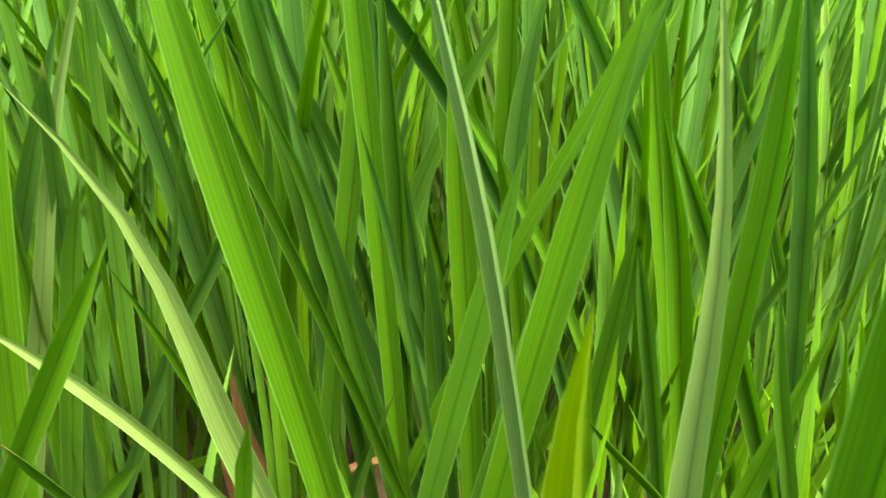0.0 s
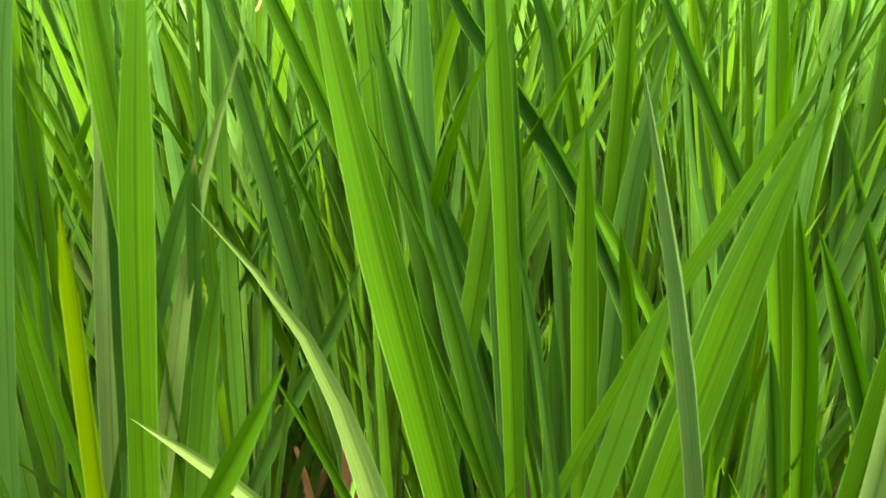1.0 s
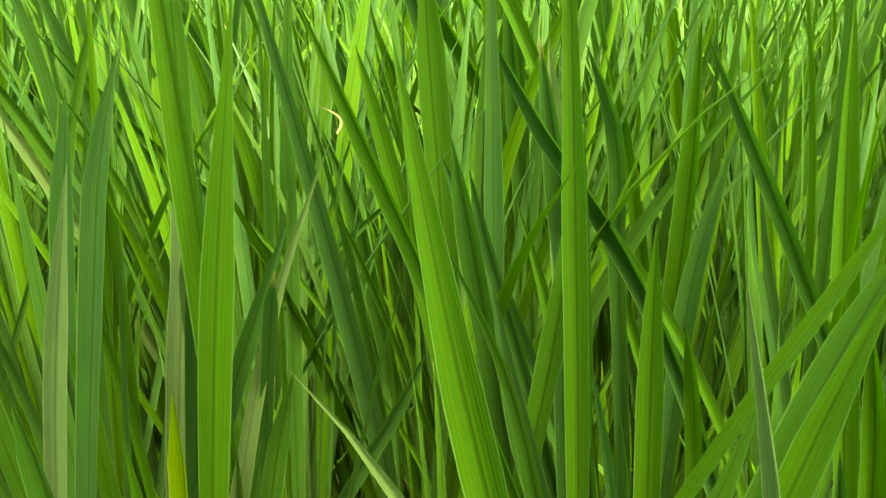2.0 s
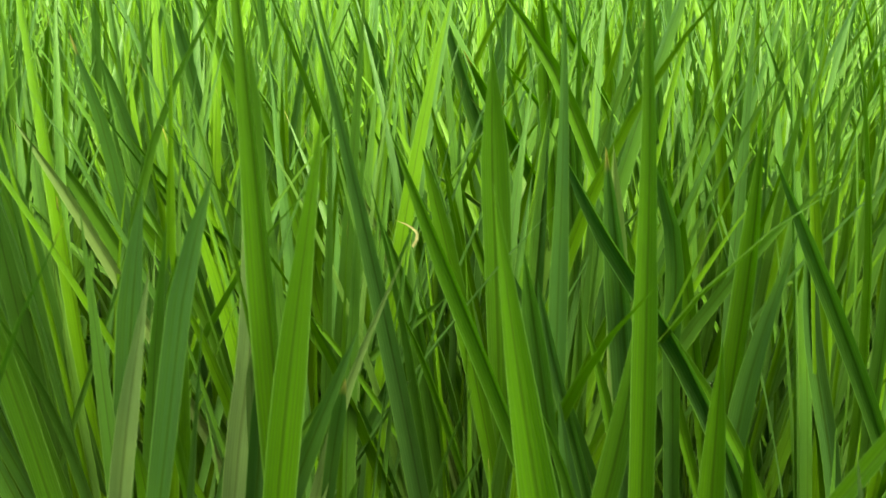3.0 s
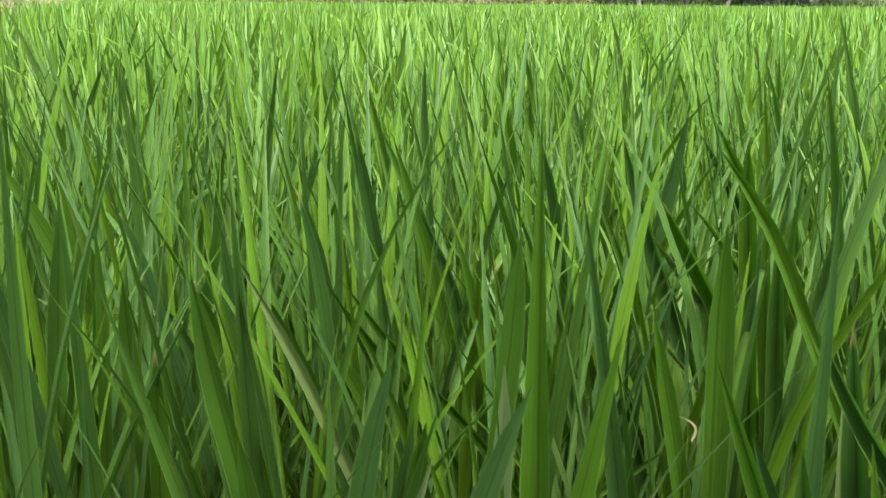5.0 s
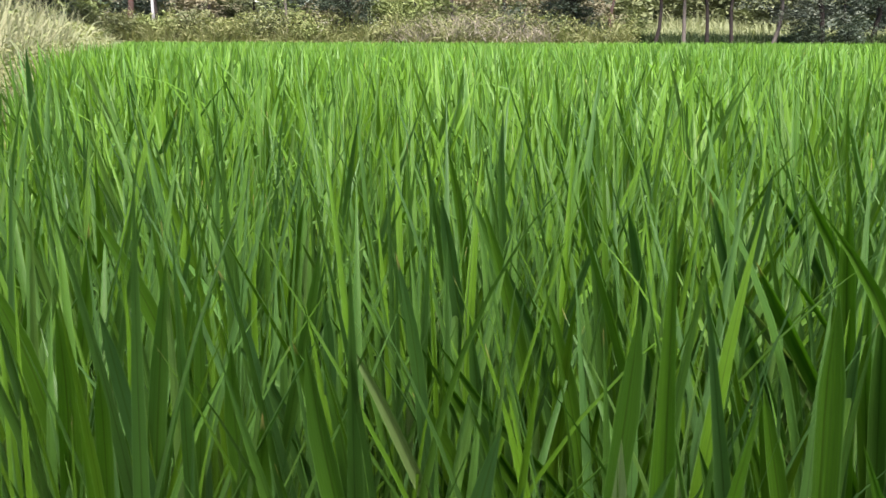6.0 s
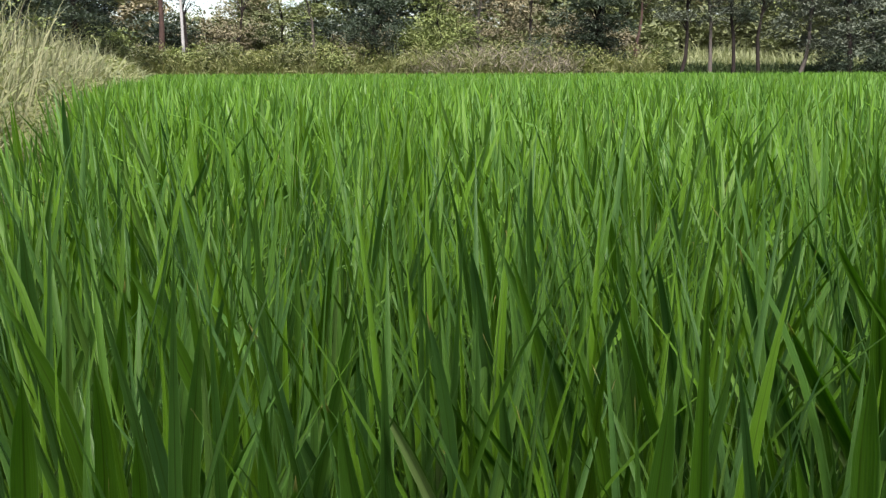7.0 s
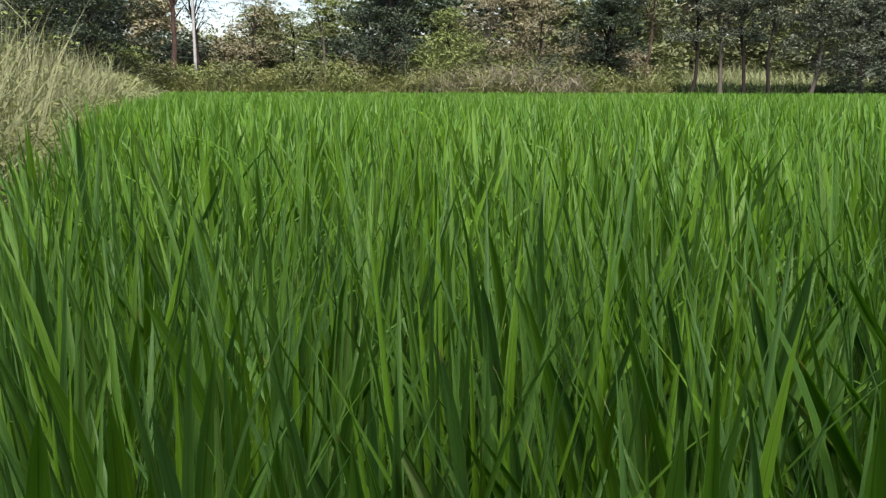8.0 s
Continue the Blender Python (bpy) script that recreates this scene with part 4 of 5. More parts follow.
crop("rice_crop", *scatter(7.4, 15, 31, rng), 14, 4, 2, rng, "green rice crop farther out in the paddy field", 1.6, 0.0, 0.96, 0.4)
crop("rice_crop", *scatter(15, 27, 14, rng), 11, 2, 2, rng, "green rice crop in the far half of the paddy field", 2.7, 0.16, 0.75)
crop("rice_crop", *scatter(27, FAR_Y, 13, np.random.default_rng(77)), 7, 2, 2, np.random.default_rng(78), "green rice crop reaching the far field edge", 4.0, 0.16, 0.75)
back = np.array([(i * 0.16 + rng.normal(0, 0.03), -2.2 + j * 0.16 + rng.normal(0, 0.03)) for i in range(-8, 20) for j in range(13)])
crop("rice_crop", back[:, 0], back[:, 1], 18, 3, 2, rng, "green rice crop behind the standpoint", 1.0, 0.0, 0.9, behind=-0.12)
# the field beside the way, to the bank and to its other side
side_x, side_y = rng.uniform(-1.2, 7.5, 4600), rng.uniform(-3.0, 11.0, 4600)
out = (side_x > 0.8 + np.where(side_y < 3, 0.95, 0.68) * np.maximum(side_y, 0)) | ((side_y < -0.15) & (side_x > edge(side_y) + 0.1) & (side_y < -2.2)) | ((side_y < 0.5) & (side_x > 1.15) & (side_y > -0.15))
crop("rice_crop", side_x[out], side_y[out], 8, 3, 2, rng, "green rice crop in the rest of the paddy field", 1.6, 0.0, 0.95)
# extra shoots under the view, added to shade the low leaves ahead
shade = np.array([(i * 0.1 + rng.normal(0, 0.03), -0.3 + j * 0.1 + rng.normal(0, 0.02)) for i in range(-6, 16) for j in range(6)])
crop("rice_crop", shade[:, 0], shade[:, 1], 16, 4, 2, rng, "short rice shoots added under the standpoint for shade", 0.95, 0.0, 0.42)
# extra dense rows out of view, added to shade the near plants' feet
heel = np.array([(i * 0.13 + rng.normal(0, 0.03), -0.95 + j * 0.12 + rng.normal(0, 0.02)) for i in range(-5, 18) for j in range(6)])
crop("rice_crop", heel[:, 0], heel[:, 1], 30, 5, 2, rng, "unseen rice added close behind the standpoint for shade", 1.1, 0.0, 1.0, behind=-0.12)
# short lower leaves between the plants
lower = np.array([(i * 0.1 + rng.normal(0, 0.03), 0.3 + j * 0.1 + rng.normal(0, 0.03)) for i in range(-9, 22) for j in range(17)])
lower = lower[((lower[:, 1] > 0.62) | (lower[:, 0] > 0.5)) & (lower[:, 0] > edge(lower[:, 1]) + 0.1) & (lower[:, 0] < 0.8 + 0.9 * lower[:, 1])]
crop("rice_crop", lower[:, 0], lower[:, 1], 16, 5, 2, rng, "short lower rice leaves in the shade of the taller ones", 0.95, 0.0, 0.36)

# short bent leaves that cross between the upright ones
hills = np.array([h for h in NEAR if h[1] > 0.9 and edge(h[1]) + 0.1 < h[0] < 0.55 + 0.62 * h[1]] + [h for h in HILLS if 1.75 <= h[1] < 3.2])
per = 7
n = len(hills) * per
az = rng.uniform(0, 2 * math.pi, n)
start = np.stack([np.repeat(hills[:, 0], per) + 0.03 * np.cos(az), np.repeat(hills[:, 1], per) + 0.03 * np.sin(az), rng.uniform(0.22, 0.44, n)], 1)
lines = arching(start, az, rng.uniform(0.25, 0.95, n), rng.uniform(0.1, 0.26, n), np.abs(rng.normal(0.3, 0.4, n)), 6)
turn = az + math.pi / 2 + rng.normal(0, 0.6, n)
crossing = mesh_of("rice_crop", *blades(lines, np.stack([np.cos(turn), np.sin(turn), np.zeros(n)], 1), rng.uniform(0.004, 0.0105, n), cols=3), RICE)
tagged(new("rice_crop", crossing), "short bent rice leaves crossing between the upright ones", "rice crop", kind="stuff")

# ---- grass on the bund ----
rng = np.random.default_rng(41)


def grass(name, x, y, z, tall, lean, width, mat, label, rng, segs=6, category="grass", droop=0.9):
    n = len(x)
    az = rng.uniform(0, 2 * math.pi, n)
    lines = arching(np.stack([x, y, z], 1), az, np.abs(rng.normal(lean, 0.12 + 0.5 * lean, n)), tall * rng.uniform(0.6, 1.1, n), np.abs(rng.normal(droop, 0.5, n)), segs)
    turn = az + math.pi / 2 + rng.normal(0, 0.6, n)
    face = np.stack([np.cos(turn), np.sin(turn), np.zeros(n)], 1)
    ob = new(name, mesh_of(name, *blades(lines, face, width * rng.uniform(0.6, 1.3, n), cols=2), mat))
    return tagged(ob, label, category, kind="stuff")


clump = lambda x, y: 0.75 + 0.5 * np.sin(2.9 * x + 1.7 * np.sin(2.3 * y)) * np.sin(2.1 * y + 1.4 * x) + 0.18 * np.sin(9 * x + 5 * np.sin(3 * y))
near_end = lambda y: np.clip(0.35 + 0.5 * (y - 1.7), 0.35, 1)
n = 18000
by = 1.7 + 44.1 * rng.uniform(0.0, 1, n) ** 1.9
bx = edge(by) - 0.12 - 0.3 * np.clip(2.6 - by, 0, 1) - np.abs(rng.normal(0, 1.1, n)) * (0.5 + 0.04 * by)
grass("dry_grass", bx, by, terrain(bx, by), (0.68 + 0.4 * np.clip((edge(by) - bx), 0, 1)) * clump(bx, by) * rng.uniform(0.6, 1.3, n) * near_end(by) + 0.15, 0.32, 0.0065 + by * 0.0008, BANK, "tangle of curling grey-green and straw grass on the field bank", rng, 4, droop=2.2)
n = 5000
by = 1.8 + 43.6 * rng.uniform(0.0, 1, n) ** 1.9
bx = edge(by) - 0.2 - np.abs(rng.normal(0, 1.1, n)) * (0.5 + 0.04 * by)
grass("dry_grass", bx, by, terrain(bx, by), (0.62 + 0.45 * np.clip((edge(by) - bx), 0, 1)) * (0.3 + 0.7 * clump(bx, by)) * rng.uniform(0.7, 1.25, n) * near_end(by) + 0.1, 0.25, 0.005 + by * 0.0006, STRAW, "tall straw-coloured dry grass covering the field bank", rng, 6, droop=1.3)
n = 5000
by = rng.uniform(-4.0, 1.9, n)
bx = edge(np.maximum(by, 0)) - 0.55 - np.abs(rng.normal(0, 0.9, n))
grass("dry_grass", bx, by, terrain(bx, by), 0.5 + 0.35 * rng.uniform(0, 1, n), 0.25, 0.008, BANK, "lower dry grass at the near end of the field bank", rng, 4, droop=1.2)
n = 2600
by = 2.0 + 16 * rng.uniform(0.0, 1, n) ** 1.6
bx = edge(by) - 0.3 - np.abs(rng.normal(0, 0.7, n))
grass("dry_grass", bx, by, terrain(bx, by), 1.22 * near_end(by), 0.08, 0.006 + by * 0.0005, STRAW, "long pale dry grass stems standing above the bank", rng, 7, droop=0.45)
# broad green weed leaves low in the bank's grass
n = 9000
by = 1.6 + 26 * rng.uniform(0.0, 1, n) ** 1.6
bx = edge(by) - 0.1 - np.abs(rng.normal(0, 0.8, n))
grass("weeds", bx, by, terrain(bx, by), 0.35 + 0.4 * rng.uniform(0, 1, n), 0.4, 0.016 + by * 0.001, WEED, "green and yellowish weeds mixed into the dry bank grass", rng, 4)
n = 12000
wx, wy = rng.uniform(-26, 10.8, n), FAR_Y + 0.3 + np.abs(rng.normal(0, 1.3, n))
weed_tall = (0.75 + 0.45 * np.sin(1.3 * wx + 2 * np.sin(0.7 * wx)) ** 2)
grass("weeds", wx, wy, terrain(wx, wy), weed_tall * (1.0 + 0.8 * rng.uniform(0, 1, n)), 0.35, 0.05, WEED, "olive weeds and dry grass along the far field edge", rng, 2)


# ---- trees ----
def tube(points, radii, sides=8):
    points, radii = np.asarray(points, float), np.asarray(radii, float)
    a = np.linspace(0, 2 * math.pi, sides, endpoint=False)
    ring = np.stack([np.cos(a), np.sin(a), 0 * a], 1)
    verts = (points[:, None, :] + ring[None] * radii[:, None, None]).reshape(-1, 3)
    i, j = np.arange(len(points) - 1)[:, None] * sides, np.arange(sides)[None, :]
    k = (j + 1) % sides
    return verts, np.stack([i + j, i + k, i + sides + k, i + sides + j], -1).reshape(-1, 4)


def leaflets(p, az, pitch, size, wide, rng):
    """Single leaves as kite-shaped quads that start at p."""
    n = len(p)
    out = np.stack([np.cos(az) * np.sin(pitch), np.sin(az) * np.sin(pitch), np.cos(pitch)], 1) * size[:, None]
    side = np.stack([-np.sin(az), np.cos(az), rng.normal(0, 0.5, n)], 1) * (wide * 0.5)[:, None]
    verts = np.stack([p, p + out * 0.45 + side, p + out, p + out * 0.45 - side], 1).reshape(-1, 3)
    uvs = np.tile(np.array([[0.5, 0], [1, 0.45], [0.5, 1], [0, 0.45]]), (n, 1))
    return verts, np.arange(4 * n).reshape(-1, 4), uvs


def foliage(centres, reach, leaves, size, rng):
    """Leaves in flat sprays on the upper shells of clumps, each spray a drooping row of leaves, so that clumps catch light above and stay open below."""
    sprays = max(1, leaves // 6)
    pick = rng.integers(len(centres), size=sprays)
    az = rng.uniform(0, 2 * math.pi, sprays)
    up = np.arccos(rng.uniform(-0.45, 1, sprays))
    out = np.stack([np.cos(az) * np.sin(up), np.sin(az) * np.sin(up), 0.62 * np.cos(up)], 1)
    start = centres[pick] + out * (reach[pick] * rng.uniform(0.35, 1.05, sprays))[:, None]
    way = out + np.stack([0.5 * np.cos(az), 0.5 * np.sin(az), -0.35 * np.ones(sprays)], 1) + rng.normal(0, 0.25, (sprays, 3))
    way /= np.linalg.norm(way, axis=1, keepdims=True)
    k = np.arange(6)
    p = (start[:, None, :] + way[:, None, :] * (k * size * 0.5)[None, :, None] + np.array([0, 0, -0.02 * size]) * (k ** 2)[None, :, None]).reshape(-1, 3)
    heading = (np.arctan2(way[:, 1], way[:, 0])[:, None] + np.where(k % 2, 0.9, -0.9)[None, :] + rng.normal(0, 0.3, (sprays, 6))).ravel()
    n = len(p)
    return leaflets(p, heading, rng.normal(1.55, 0.4, n), size * rng.uniform(0.7, 1.5, n), size * rng.uniform(0.4, 0.65, n), rng)


def tree(x, y, tall, crown_r, crown_low, trunk_r, leaf_mat, bark, rng, label, leaves=3500, lean=(0.0, 0.0), size=0.11, clumps=40):
    root = tagged(new("tree"), label, "tree", "trees along the field edge")
    root.location = (x, y, float(terrain(np.array(x), np.array(y))) - 0.05)
    s = np.linspace(0, 1, 8)
    pts = np.stack([lean[0] * s * tall + 0.16 * np.sin(5 * s + x) + 0.05 * np.sin(13 * s + 2 * x), lean[1] * s * tall + 0.06 * np.sin(7 * s + y), s * tall * 0.85], 1)
    v, f = tube(pts, trunk_r * (1.25 - s * 0.95))
    part("trunk", mesh_of("trunk", v, f, v[:, :2], bark), root)
    centres = []
    for c in range(clumps):
        h = rng.uniform(crown_low, tall)
        f = (h - crown_low) / max(tall - crown_low, 0.1)
        r = crown_r * (0.45 + 0.9 * math.sin(math.pi * min(1, 0.18 + 0.8 * f))) * rng.uniform(0.15, 0.8)
        a = rng.uniform(0, 2 * math.pi)
        st = min(0.95, h / (tall * 0.85)) * 0.9
        p0 = np.array([np.interp(st * 0.85, s, pts[:, q]) for q in range(3)])
        p1 = np.array([p0[0] + r * math.cos(a), p0[1] + r * math.sin(a), h])
        centres.append(p1)
        if c < 12:
            t = np.linspace(0, 1, 5)[:, None]
            q = p0 + (p1 - p0) * t + np.array([0, 0, 0.12 * r]) * np.sin(math.pi * t)
            v, f = tube(q, trunk_r * 0.35 * (1 - 0.8 * t[:, 0]), 5)
            part("limb", mesh_of("limb", v, f, v[:, :2], bark), root)
    part("crown", mesh_of("crown", *foliage(np.array(centres), crown_r * rng.uniform(0.2, 0.42, clumps), leaves, size, rng), leaf_mat, False), root)
    return root


def bush(x, y, tall, wide, mat, rng, label, leaves=1600, size=0.12):
    root = tagged(new("bush"), label, "bush", "bushes along the field edge")
    root.location = (x, y, float(terrain(np.array(x), np.array(y))) - 0.03)
    tips = []
    for c in range(9):
        a, r = rng.uniform(0, 2 * math.pi), wide * 0.5 * rng.uniform(0.1, 1)
        tip = np.array([r * math.cos(a), r * math.sin(a), tall * rng.uniform(0.45, 1.0)])
        t = np.linspace(0, 1, 5)[:, None]
        v, f = tube(tip * np.concatenate([t ** 1.4, t ** 1.4, t], 1), 0.022 * (1.1 - t[:, 0]), 5)
        part("stem", mesh_of("stem", v, f, v[:, :2], BARK), root)
        tips += [tip * np.array([0.6, 0.6, 0.5]), tip * 0.8, tip]
    tips = np.array(tips) * np.array([1, 1, 0.9])
    part("foliage", mesh_of("foliage", *foliage(tips, 0.3 * wide * rng.uniform(0.5, 1.0, len(tips)), leaves, size, rng), mat, False), root)
    return root


def far_tree(px, y, tall, r, low, trunk, leaf, bark, label, leaves=4500, **more):
    """A tree of the belt at the bearing px (x over y) and the distance y."""
    return tree(px * y, y, tall, r, low, trunk, leaf, bark, rng, label, leaves, **more)


# small leaves of weeds all through the bank's grass
rng = np.random.default_rng(43)
n = 15000
by = 1.7 + 30 * rng.uniform(0.0, 1, n) ** 1.7
bx = edge(by) - 0.12 - 0.25 * np.clip(2.6 - by, 0, 1) - np.abs(rng.normal(0, 0.9, n)) * (0.5 + 0.04 * by)
bz = terrain(bx, by) + (0.1 + 0.75 * rng.uniform(0, 1, n) ** 0.8 * np.clip(0.45 + edge(by) - bx, 0.3, 1)) * near_end(by)
kite = leaflets(np.stack([bx, by, bz], 1), rng.uniform(0, 2 * math.pi, n), rng.uniform(0.5, 2.2, n), (0.02 + 0.004 * by) * rng.uniform(0.6, 1.5, n), (0.009 + 0.002 * by) * rng.uniform(0.6, 1.4, n), rng)
tagged(new("weeds", mesh_of("weeds", *kite, WEED, False)), "small yellow-green weed leaves scattered through the bank grass", "weeds", kind="stuff")
bush(-4.05, 8.6, 1.4, 1.2, BRIGHT_LEAF, rng, "yellow-green leafy shrub on the field bank", 1500, 0.045)
n = 16000
wx, wy = rng.uniform(-26, 11.2, n), FAR_Y + 0.35 + np.abs(rng.normal(0, 1.0, n))
wz = terrain(wx, wy) + (0.2 + 1.25 * rng.uniform(0, 1, n)) * (0.7 + 0.45 * np.sin(0.9 * wx + 2 * np.sin(0.6 * wx)) ** 2)
kite = leaflets(np.stack([wx, wy, wz], 1), rng.uniform(0, 2 * math.pi, n), rng.uniform(0.6, 2.2, n), 0.13 * rng.uniform(0.6, 1.5, n), 0.07 * rng.uniform(0.6, 1.4, n), rng)
tagged(new("weeds", mesh_of("weeds", *kite, WEED, False)), "leafy olive weeds along the far field edge", "weeds", kind="stuff")

# unseen trees added behind the standpoint, to shade the nearest rice
back_rng = np.random.default_rng(21)
for x in np.linspace(-8, 3.6, 6):
    tree(x + back_rng.normal(0, 0.3), -3.7 + back_rng.normal(0, 0.3), back_rng.uniform(5.7, 6.3), 1.7, 2.0, 0.11, OLIVE_LEAF, BARK, back_rng, "unseen leafy tree added behind the standpoint for shade", 5000, size=0.22)

rng = np.random.default_rng(31)
# tall trees and thicket behind, closing the view
for px in np.linspace(-0.56, 0.58, 19):
    leaf = DARK_LEAF if px < -0.34 or px > 0.39 else (DARK_LEAF, OLIVE_LEAF, OLIVE_LEAF, BROWN_LEAF)[int(rng.integers(4))]
    if abs(px + 0.245) > 0.03 and not 0.22 < px < 0.39:
        tall = rng.uniform(4.9, 6.0) if -0.34 < px < -0.08 else rng.uniform(6.0, 8.0)
        far_tree(px + rng.normal(0, 0.008), 56 + rng.uniform(0, 5), tall, 2.3 if tall > 6 else 1.9, 0.8, 0.13, leaf, BARK, "leafy tree in the back of the tree belt", 5400, size=0.28)
for px in np.linspace(-0.54, 0.2, 15):
    leaf = (DARK_LEAF, OLIVE_LEAF, BRIGHT_LEAF, BROWN_LEAF)[int(rng.integers(4))]
    bush((px + rng.normal(0, 0.01)) * 52, 52 + rng.uniform(-1, 1), rng.uniform(2.6, 3.8), 3.6, leaf, rng, "high thicket in the tree belt", 3600, 0.2)
for px in np.linspace(0.2, 0.6, 11):
    leaf = (OLIVE_LEAF, BRIGHT_LEAF, OLIVE_LEAF)[int(rng.integers(3))]
    bush((px + rng.normal(0, 0.008)) * 65, 65 + rng.uniform(-1, 1), rng.uniform(4.6, 5.8), 5.4, leaf, rng, "light thicket behind the row of trees", 6500, 0.28)
# the last row, closing the belt
for px in np.concatenate([np.linspace(-0.6, -0.33, 7), np.linspace(-0.06, 0.62, 16)]):
    leaf = (DARK_LEAF, OLIVE_LEAF, OLIVE_LEAF, BROWN_LEAF)[int(rng.integers(4))]
    far_tree(px + rng.normal(0, 0.006), 67 + rng.uniform(0, 4), rng.uniform(8.5, 10.5), 3.2, 4.2 if 0.22 < px < 0.39 else 1.5, 0.16, leaf, BARK, "tall leafy tree in the last row of the belt", 3600, size=0.5)
for px in (-0.255, -0.225, -0.195):
    bush(px * 61, 61, 3.9, 4.6, OLIVE_LEAF, rng, "tall olive thicket behind the pole", 3200, 0.28)
n = 9000
wx, wy = rng.uniform(10, 30, n), rng.uniform(53, 62, n)
grass("meadow_grass", wx, wy, np.full(n, 0.35), (0.9 + 0.14 * (wy - 53)) * rng.uniform(0.8, 1.3, n), 0.25, 0.055, MEADOW, "tall pale yellow-green grass beyond the trees", rng, 3)
# a band of grass coloured dark where the trees' shade falls
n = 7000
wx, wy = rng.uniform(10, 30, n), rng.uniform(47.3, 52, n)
grass("short_grass", wx, wy, np.full(n, 0.33), 0.6 + 0.35 * rng.uniform(0, 1, n), 0.4, 0.05, SHADE_GRASS, "short green grass, coloured dark for shade under the slender trees", rng, 3)
# the trees of the field edge, from the bund's end to the row of trunks
far_tree(-0.37, 44, 7.5, 2.6, 1.6, 0.16, DARK_LEAF, BARK, "dark broad tree with a dense low crown", 16000, size=0.14, clumps=60)
far_tree(-0.43, 43, 6.5, 2.2, 1.6, 0.14, DARK_LEAF, BARK, "dark dense tree beside the field bank", 13000, size=0.14, clumps=60)
far_tree(-0.286, 48, 7.0, 1.5, 4.2, 0.16, OLIVE_LEAF, RED_BARK, "tree with two reddish bare stems", 2500)
far_tree(-0.262, 49, 6.0, 1.5, 3.4, 0.12, DARK_LEAF, BARK, "slender tree with a dark stem", 1800)
far_tree(-0.20, 48.5, 5.2, 1.7, 1.3, 0.09, BROWN_LEAF, BARK, "thin tree with brownish sparse leaves", 4200)
far_tree(-0.128, 49, 5.6, 1.7, 1.2, 0.09, BRIGHT_LEAF, PALE_BARK, "thin-stemmed light green tree", 4200)
far_tree(-0.16, 50, 4.4, 1.5, 1.0, 0.08, OLIVE_LEAF, BARK, "small olive green tree", 3500)
far_tree(-0.058, 47.5, 7.0, 1.75, 0.6, 0.15, DARK_LEAF, BARK, "dark full tree reaching down to the weeds", 17000, size=0.13, clumps=60)
far_tree(0.008, 48, 4.2, 1.5, 1.2, 0.08, BRIGHT_LEAF, BARK, "small bright green tree", 4600)
far_tree(0.05, 50, 6.2, 2.2, 1.6, 0.11, BROWN_LEAF, PALE_BARK, "twiggy tree with dry brownish leaves", 5200)
far_tree(0.10, 50.5, 6.0, 1.9, 1.8, 0.10, BROWN_LEAF, BARK, "twiggy brown tree with thin stems", 4200)
far_tree(0.176, 47.4, 5.4, 1.7, 0.6, 0.14, DARK_LEAF, BARK, "dark dense tree with leaves to the ground", 16000, size=0.13, clumps=60)
far_tree(0.18, 49.5, 6.5, 1.3, 4.0, 0.1, BRIGHT_LEAF, BARK, "tree with a yellow-green top", 2600)
far_tree(0.217, 47, 6.0, 1.2, 3.6, 0.09, OLIVE_LEAF, RED_BARK, "tree with a reddish bare trunk", 1800)
for px, bark in ((0.264, BARK), (0.290, PALE_BARK), (0.317, BARK), (0.346, BARK)):
    far_tree(px, 46.6, 7.5, 1.6, 2.6, 0.085, DARK_LEAF if px == 0.317 else GREY_LEAF, bark, "slender tree with a straight bare trunk", 8000, lean=(rng.normal(0, 0.012), 0.0))
far_tree(0.392, 46.8, 7.0, 1.9, 1.3, 0.10, GREY_LEAF, PALE_BARK, "grey-green spreading tree with low hanging branches", 12000, lean=(0.03, 0), size=0.13, clumps=50)
far_tree(0.44, 47.5, 6.5, 1.9, 0.9, 0.13, GREY_LEAF, BARK, "spreading tree with pale drooping leaves", 11000, size=0.13, clumps=50)
far_tree(0.50, 48, 6.5, 1.9, 0.7, 0.13, DARK_LEAF, BARK, "dark tree at the end of the row", 7000, size=0.15)

# bushes and brush along the far edge
for px, y, tall, wide, mat, label in (
        (-0.335, 46.5, 2.2, 2.2, OLIVE_LEAF, "olive green bush"), (-0.30, 46.2, 1.5, 1.8, OLIVE_LEAF, "olive green bush"),
        (-0.255, 46.4, 1.6, 2.0, BRIGHT_LEAF, "light green bush"), (-0.225, 46.6, 2.0, 2.0, OLIVE_LEAF, "olive green bush"),
        (-0.185, 46.3, 1.3, 1.8, WEED, "weedy bush"), (-0.15, 46.6, 1.8, 2.0, OLIVE_LEAF, "olive green bush"),
        (-0.10, 46.2, 1.4, 1.6, BRIGHT_LEAF, "light green bush"), (-0.03, 46.3, 1.2, 1.6, WEED, "weedy bush"),
        (0.012, 47.2, 2.9, 2.2, BRIGHT_LEAF, "bright green bush"), (0.115, 47.2, 2.2, 2.2, DARK_LEAF, "dark green rounded bush"),
        (0.205, 46.4, 1.2, 1.3, DARK_LEAF, "dark low bush"), (0.235, 47.6, 1.9, 1.4, BRIGHT_LEAF, "light green bush"),
        (0.425, 46.4, 1.4, 1.8, DARK_LEAF, "dark low bush"), (0.47, 46.3, 1.3, 2.0, DARK_LEAF, "dark low bush"),
        (0.165, 46.0, 1.2, 1.0, BRIGHT_LEAF, "feathery light green bush")):
    bush(px * y, y, tall, wide, mat, rng, label + " at the field edge", 2200)


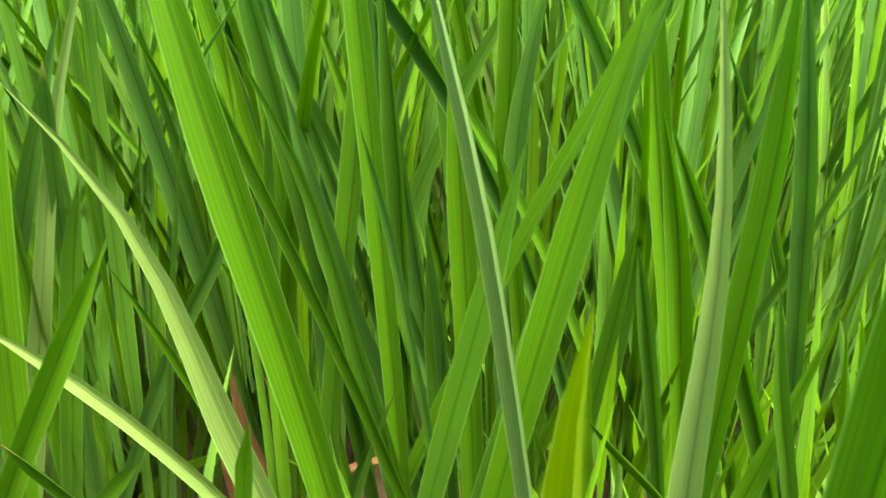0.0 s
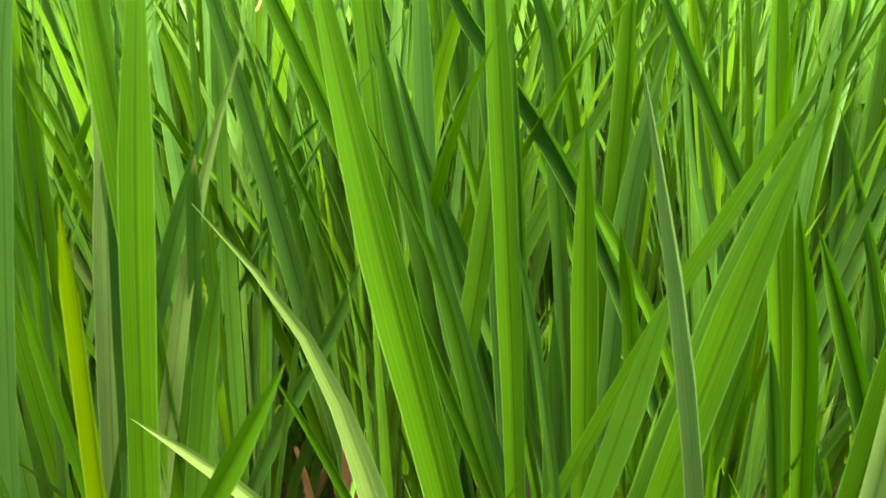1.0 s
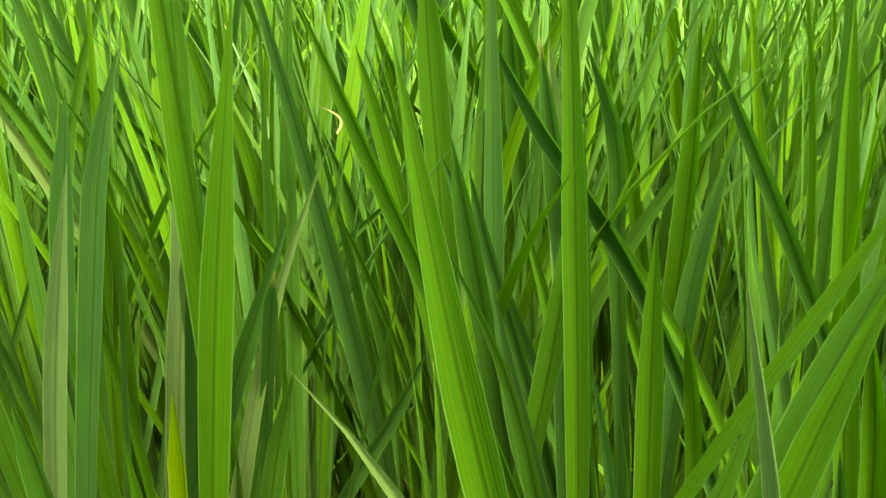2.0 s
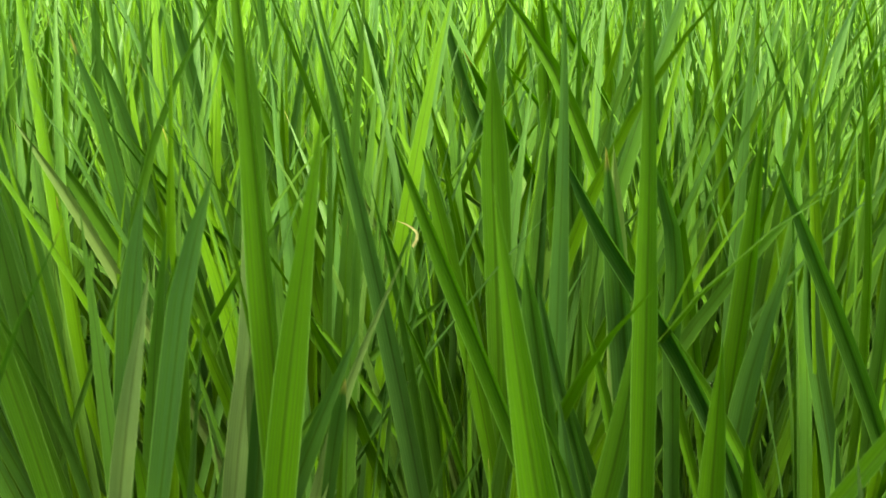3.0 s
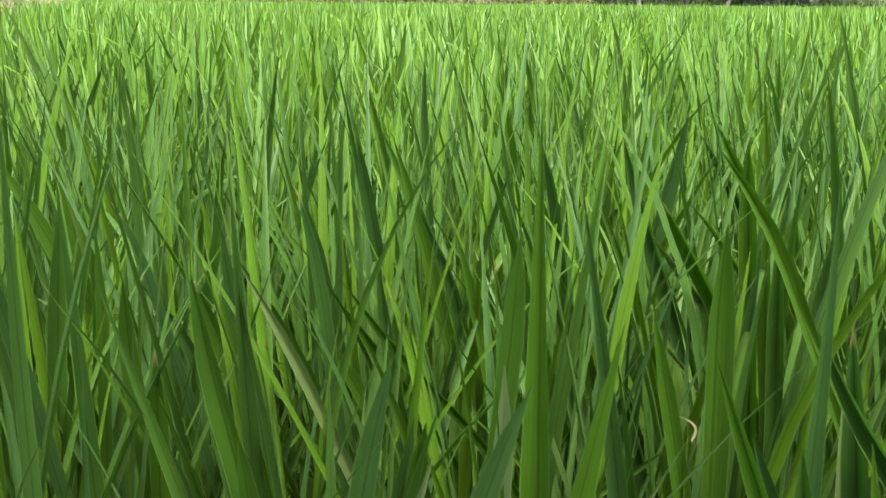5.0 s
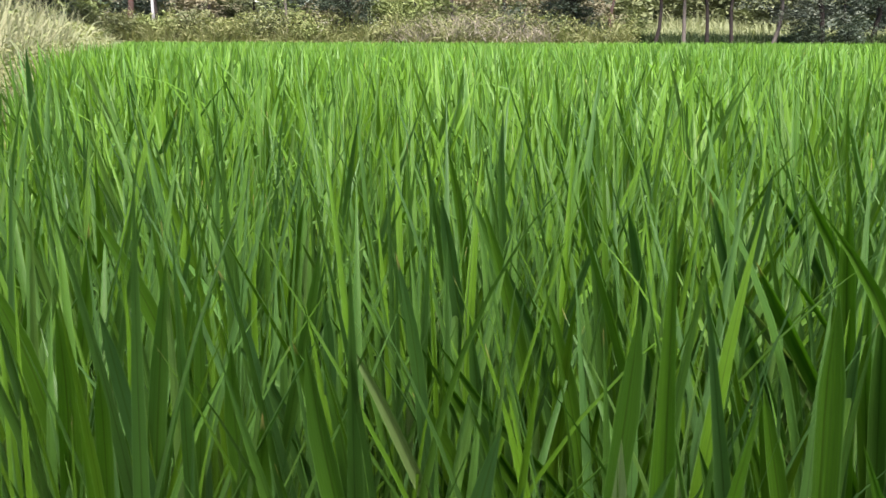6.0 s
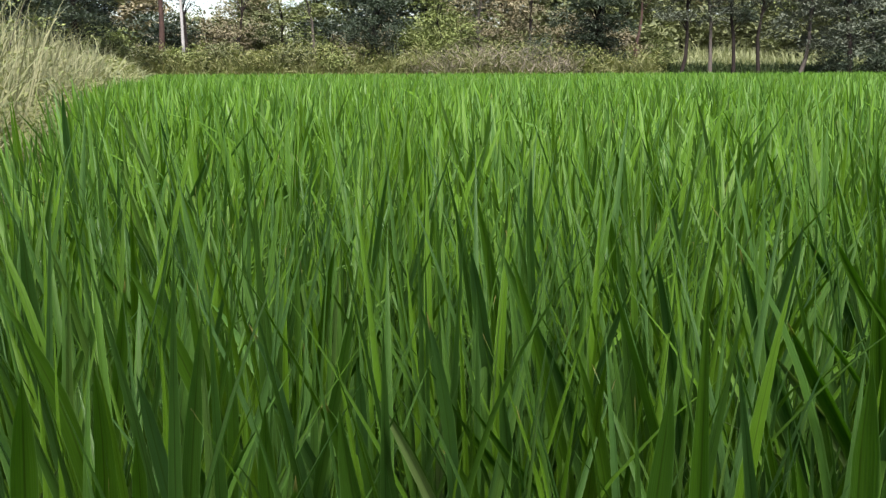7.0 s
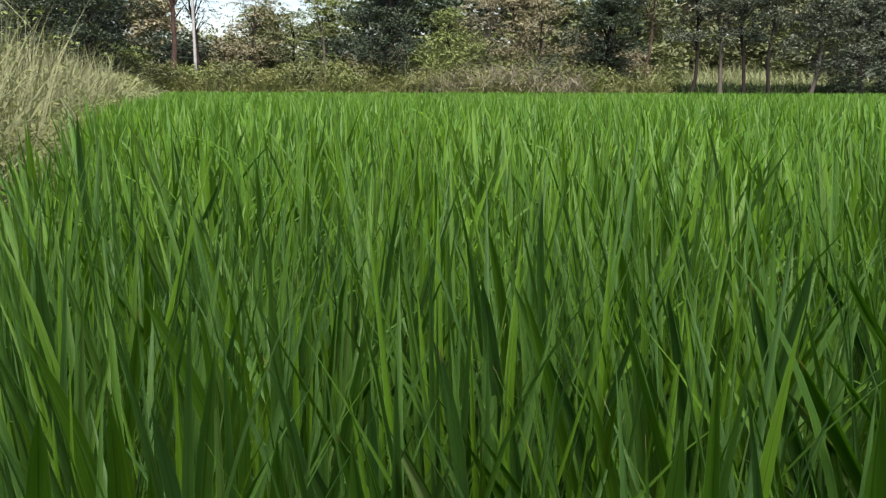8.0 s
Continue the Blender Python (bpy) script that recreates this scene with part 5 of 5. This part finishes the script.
def brush_heap(px, y, wide, tall):
    """A heap of dead branches and twigs."""
    root = tagged(new("brush_heap"), "tangled heap of dry grey-brown branches", "brush heap", "brush heaps")
    root.location = (px * y, y, 0.3)
    verts, faces, off = [], [], 0
    for k in range(120):
        a, t = rng.uniform(0, 2 * math.pi), np.linspace(0, 1, 5)[:, None]
        p = np.array([rng.normal(0, wide * 0.3), rng.normal(0, 0.4), rng.uniform(0, tall * 0.6)])
        d = np.array([math.cos(a), math.sin(a) * 0.6, rng.uniform(-0.1, 0.7)]) * rng.uniform(0.5, 2.0)
        q = p + d * t + np.array([0, 0, 0.3]) * np.sin(math.pi * t) * rng.uniform(-0.3, 1)
        v, f = tube(q, 0.016 * (1.1 - t[:, 0]), 4)
        verts.append(v), faces.append(f + off)
        off += len(v)
    verts, faces = np.concatenate(verts), np.concatenate(faces)
    tagged(part("twig_tangle", mesh_of("twig_tangle", verts, faces, verts[:, :2], TWIG), root), kind="stuff")


for px, wide, tall in ((0.005, 2.0, 1.0), (0.05, 2.8, 2.1), (0.09, 2.6, 1.9), (0.135, 2.0, 1.1)):
    brush_heap(px, 45.5, wide, tall)

# ---- the pole ----
pole = tagged(new("utility_pole"), "slim pale concrete utility pole", "pole")
pole.location = (-0.262 * 47, 47, 0.3)
v, f = tube([(0, 0, -0.3), (0, 0, 2), (-0.03, 0, 5), (-0.05, 0, 8.2)], [0.085, 0.078, 0.065, 0.055], 12)
part("shaft", mesh_of("shaft", v, f, v[:, :2], CONCRETE), pole)
v, f = tube([(-0.05, 0, 8.15), (-0.05, 0, 8.25)], [0.075, 0.05], 12)
part("cap", mesh_of("cap", v, f, v[:, :2], CONCRETE), pole)

# ---- a wire strung between two trees ----
t = np.linspace(0, 1, 14)
wire = np.stack([6.2 + 3.9 * t, 45.5 + 0.9 * t, 4.0 + 0.18 * (2 * t - 1) ** 2], 1)
v, f = tube(wire, np.full(14, 0.014), 5)
tagged(new("wire", mesh_of("wire", v, f, v[:, :2], CONCRETE)), "thin pale wire strung between two trees", "wire")
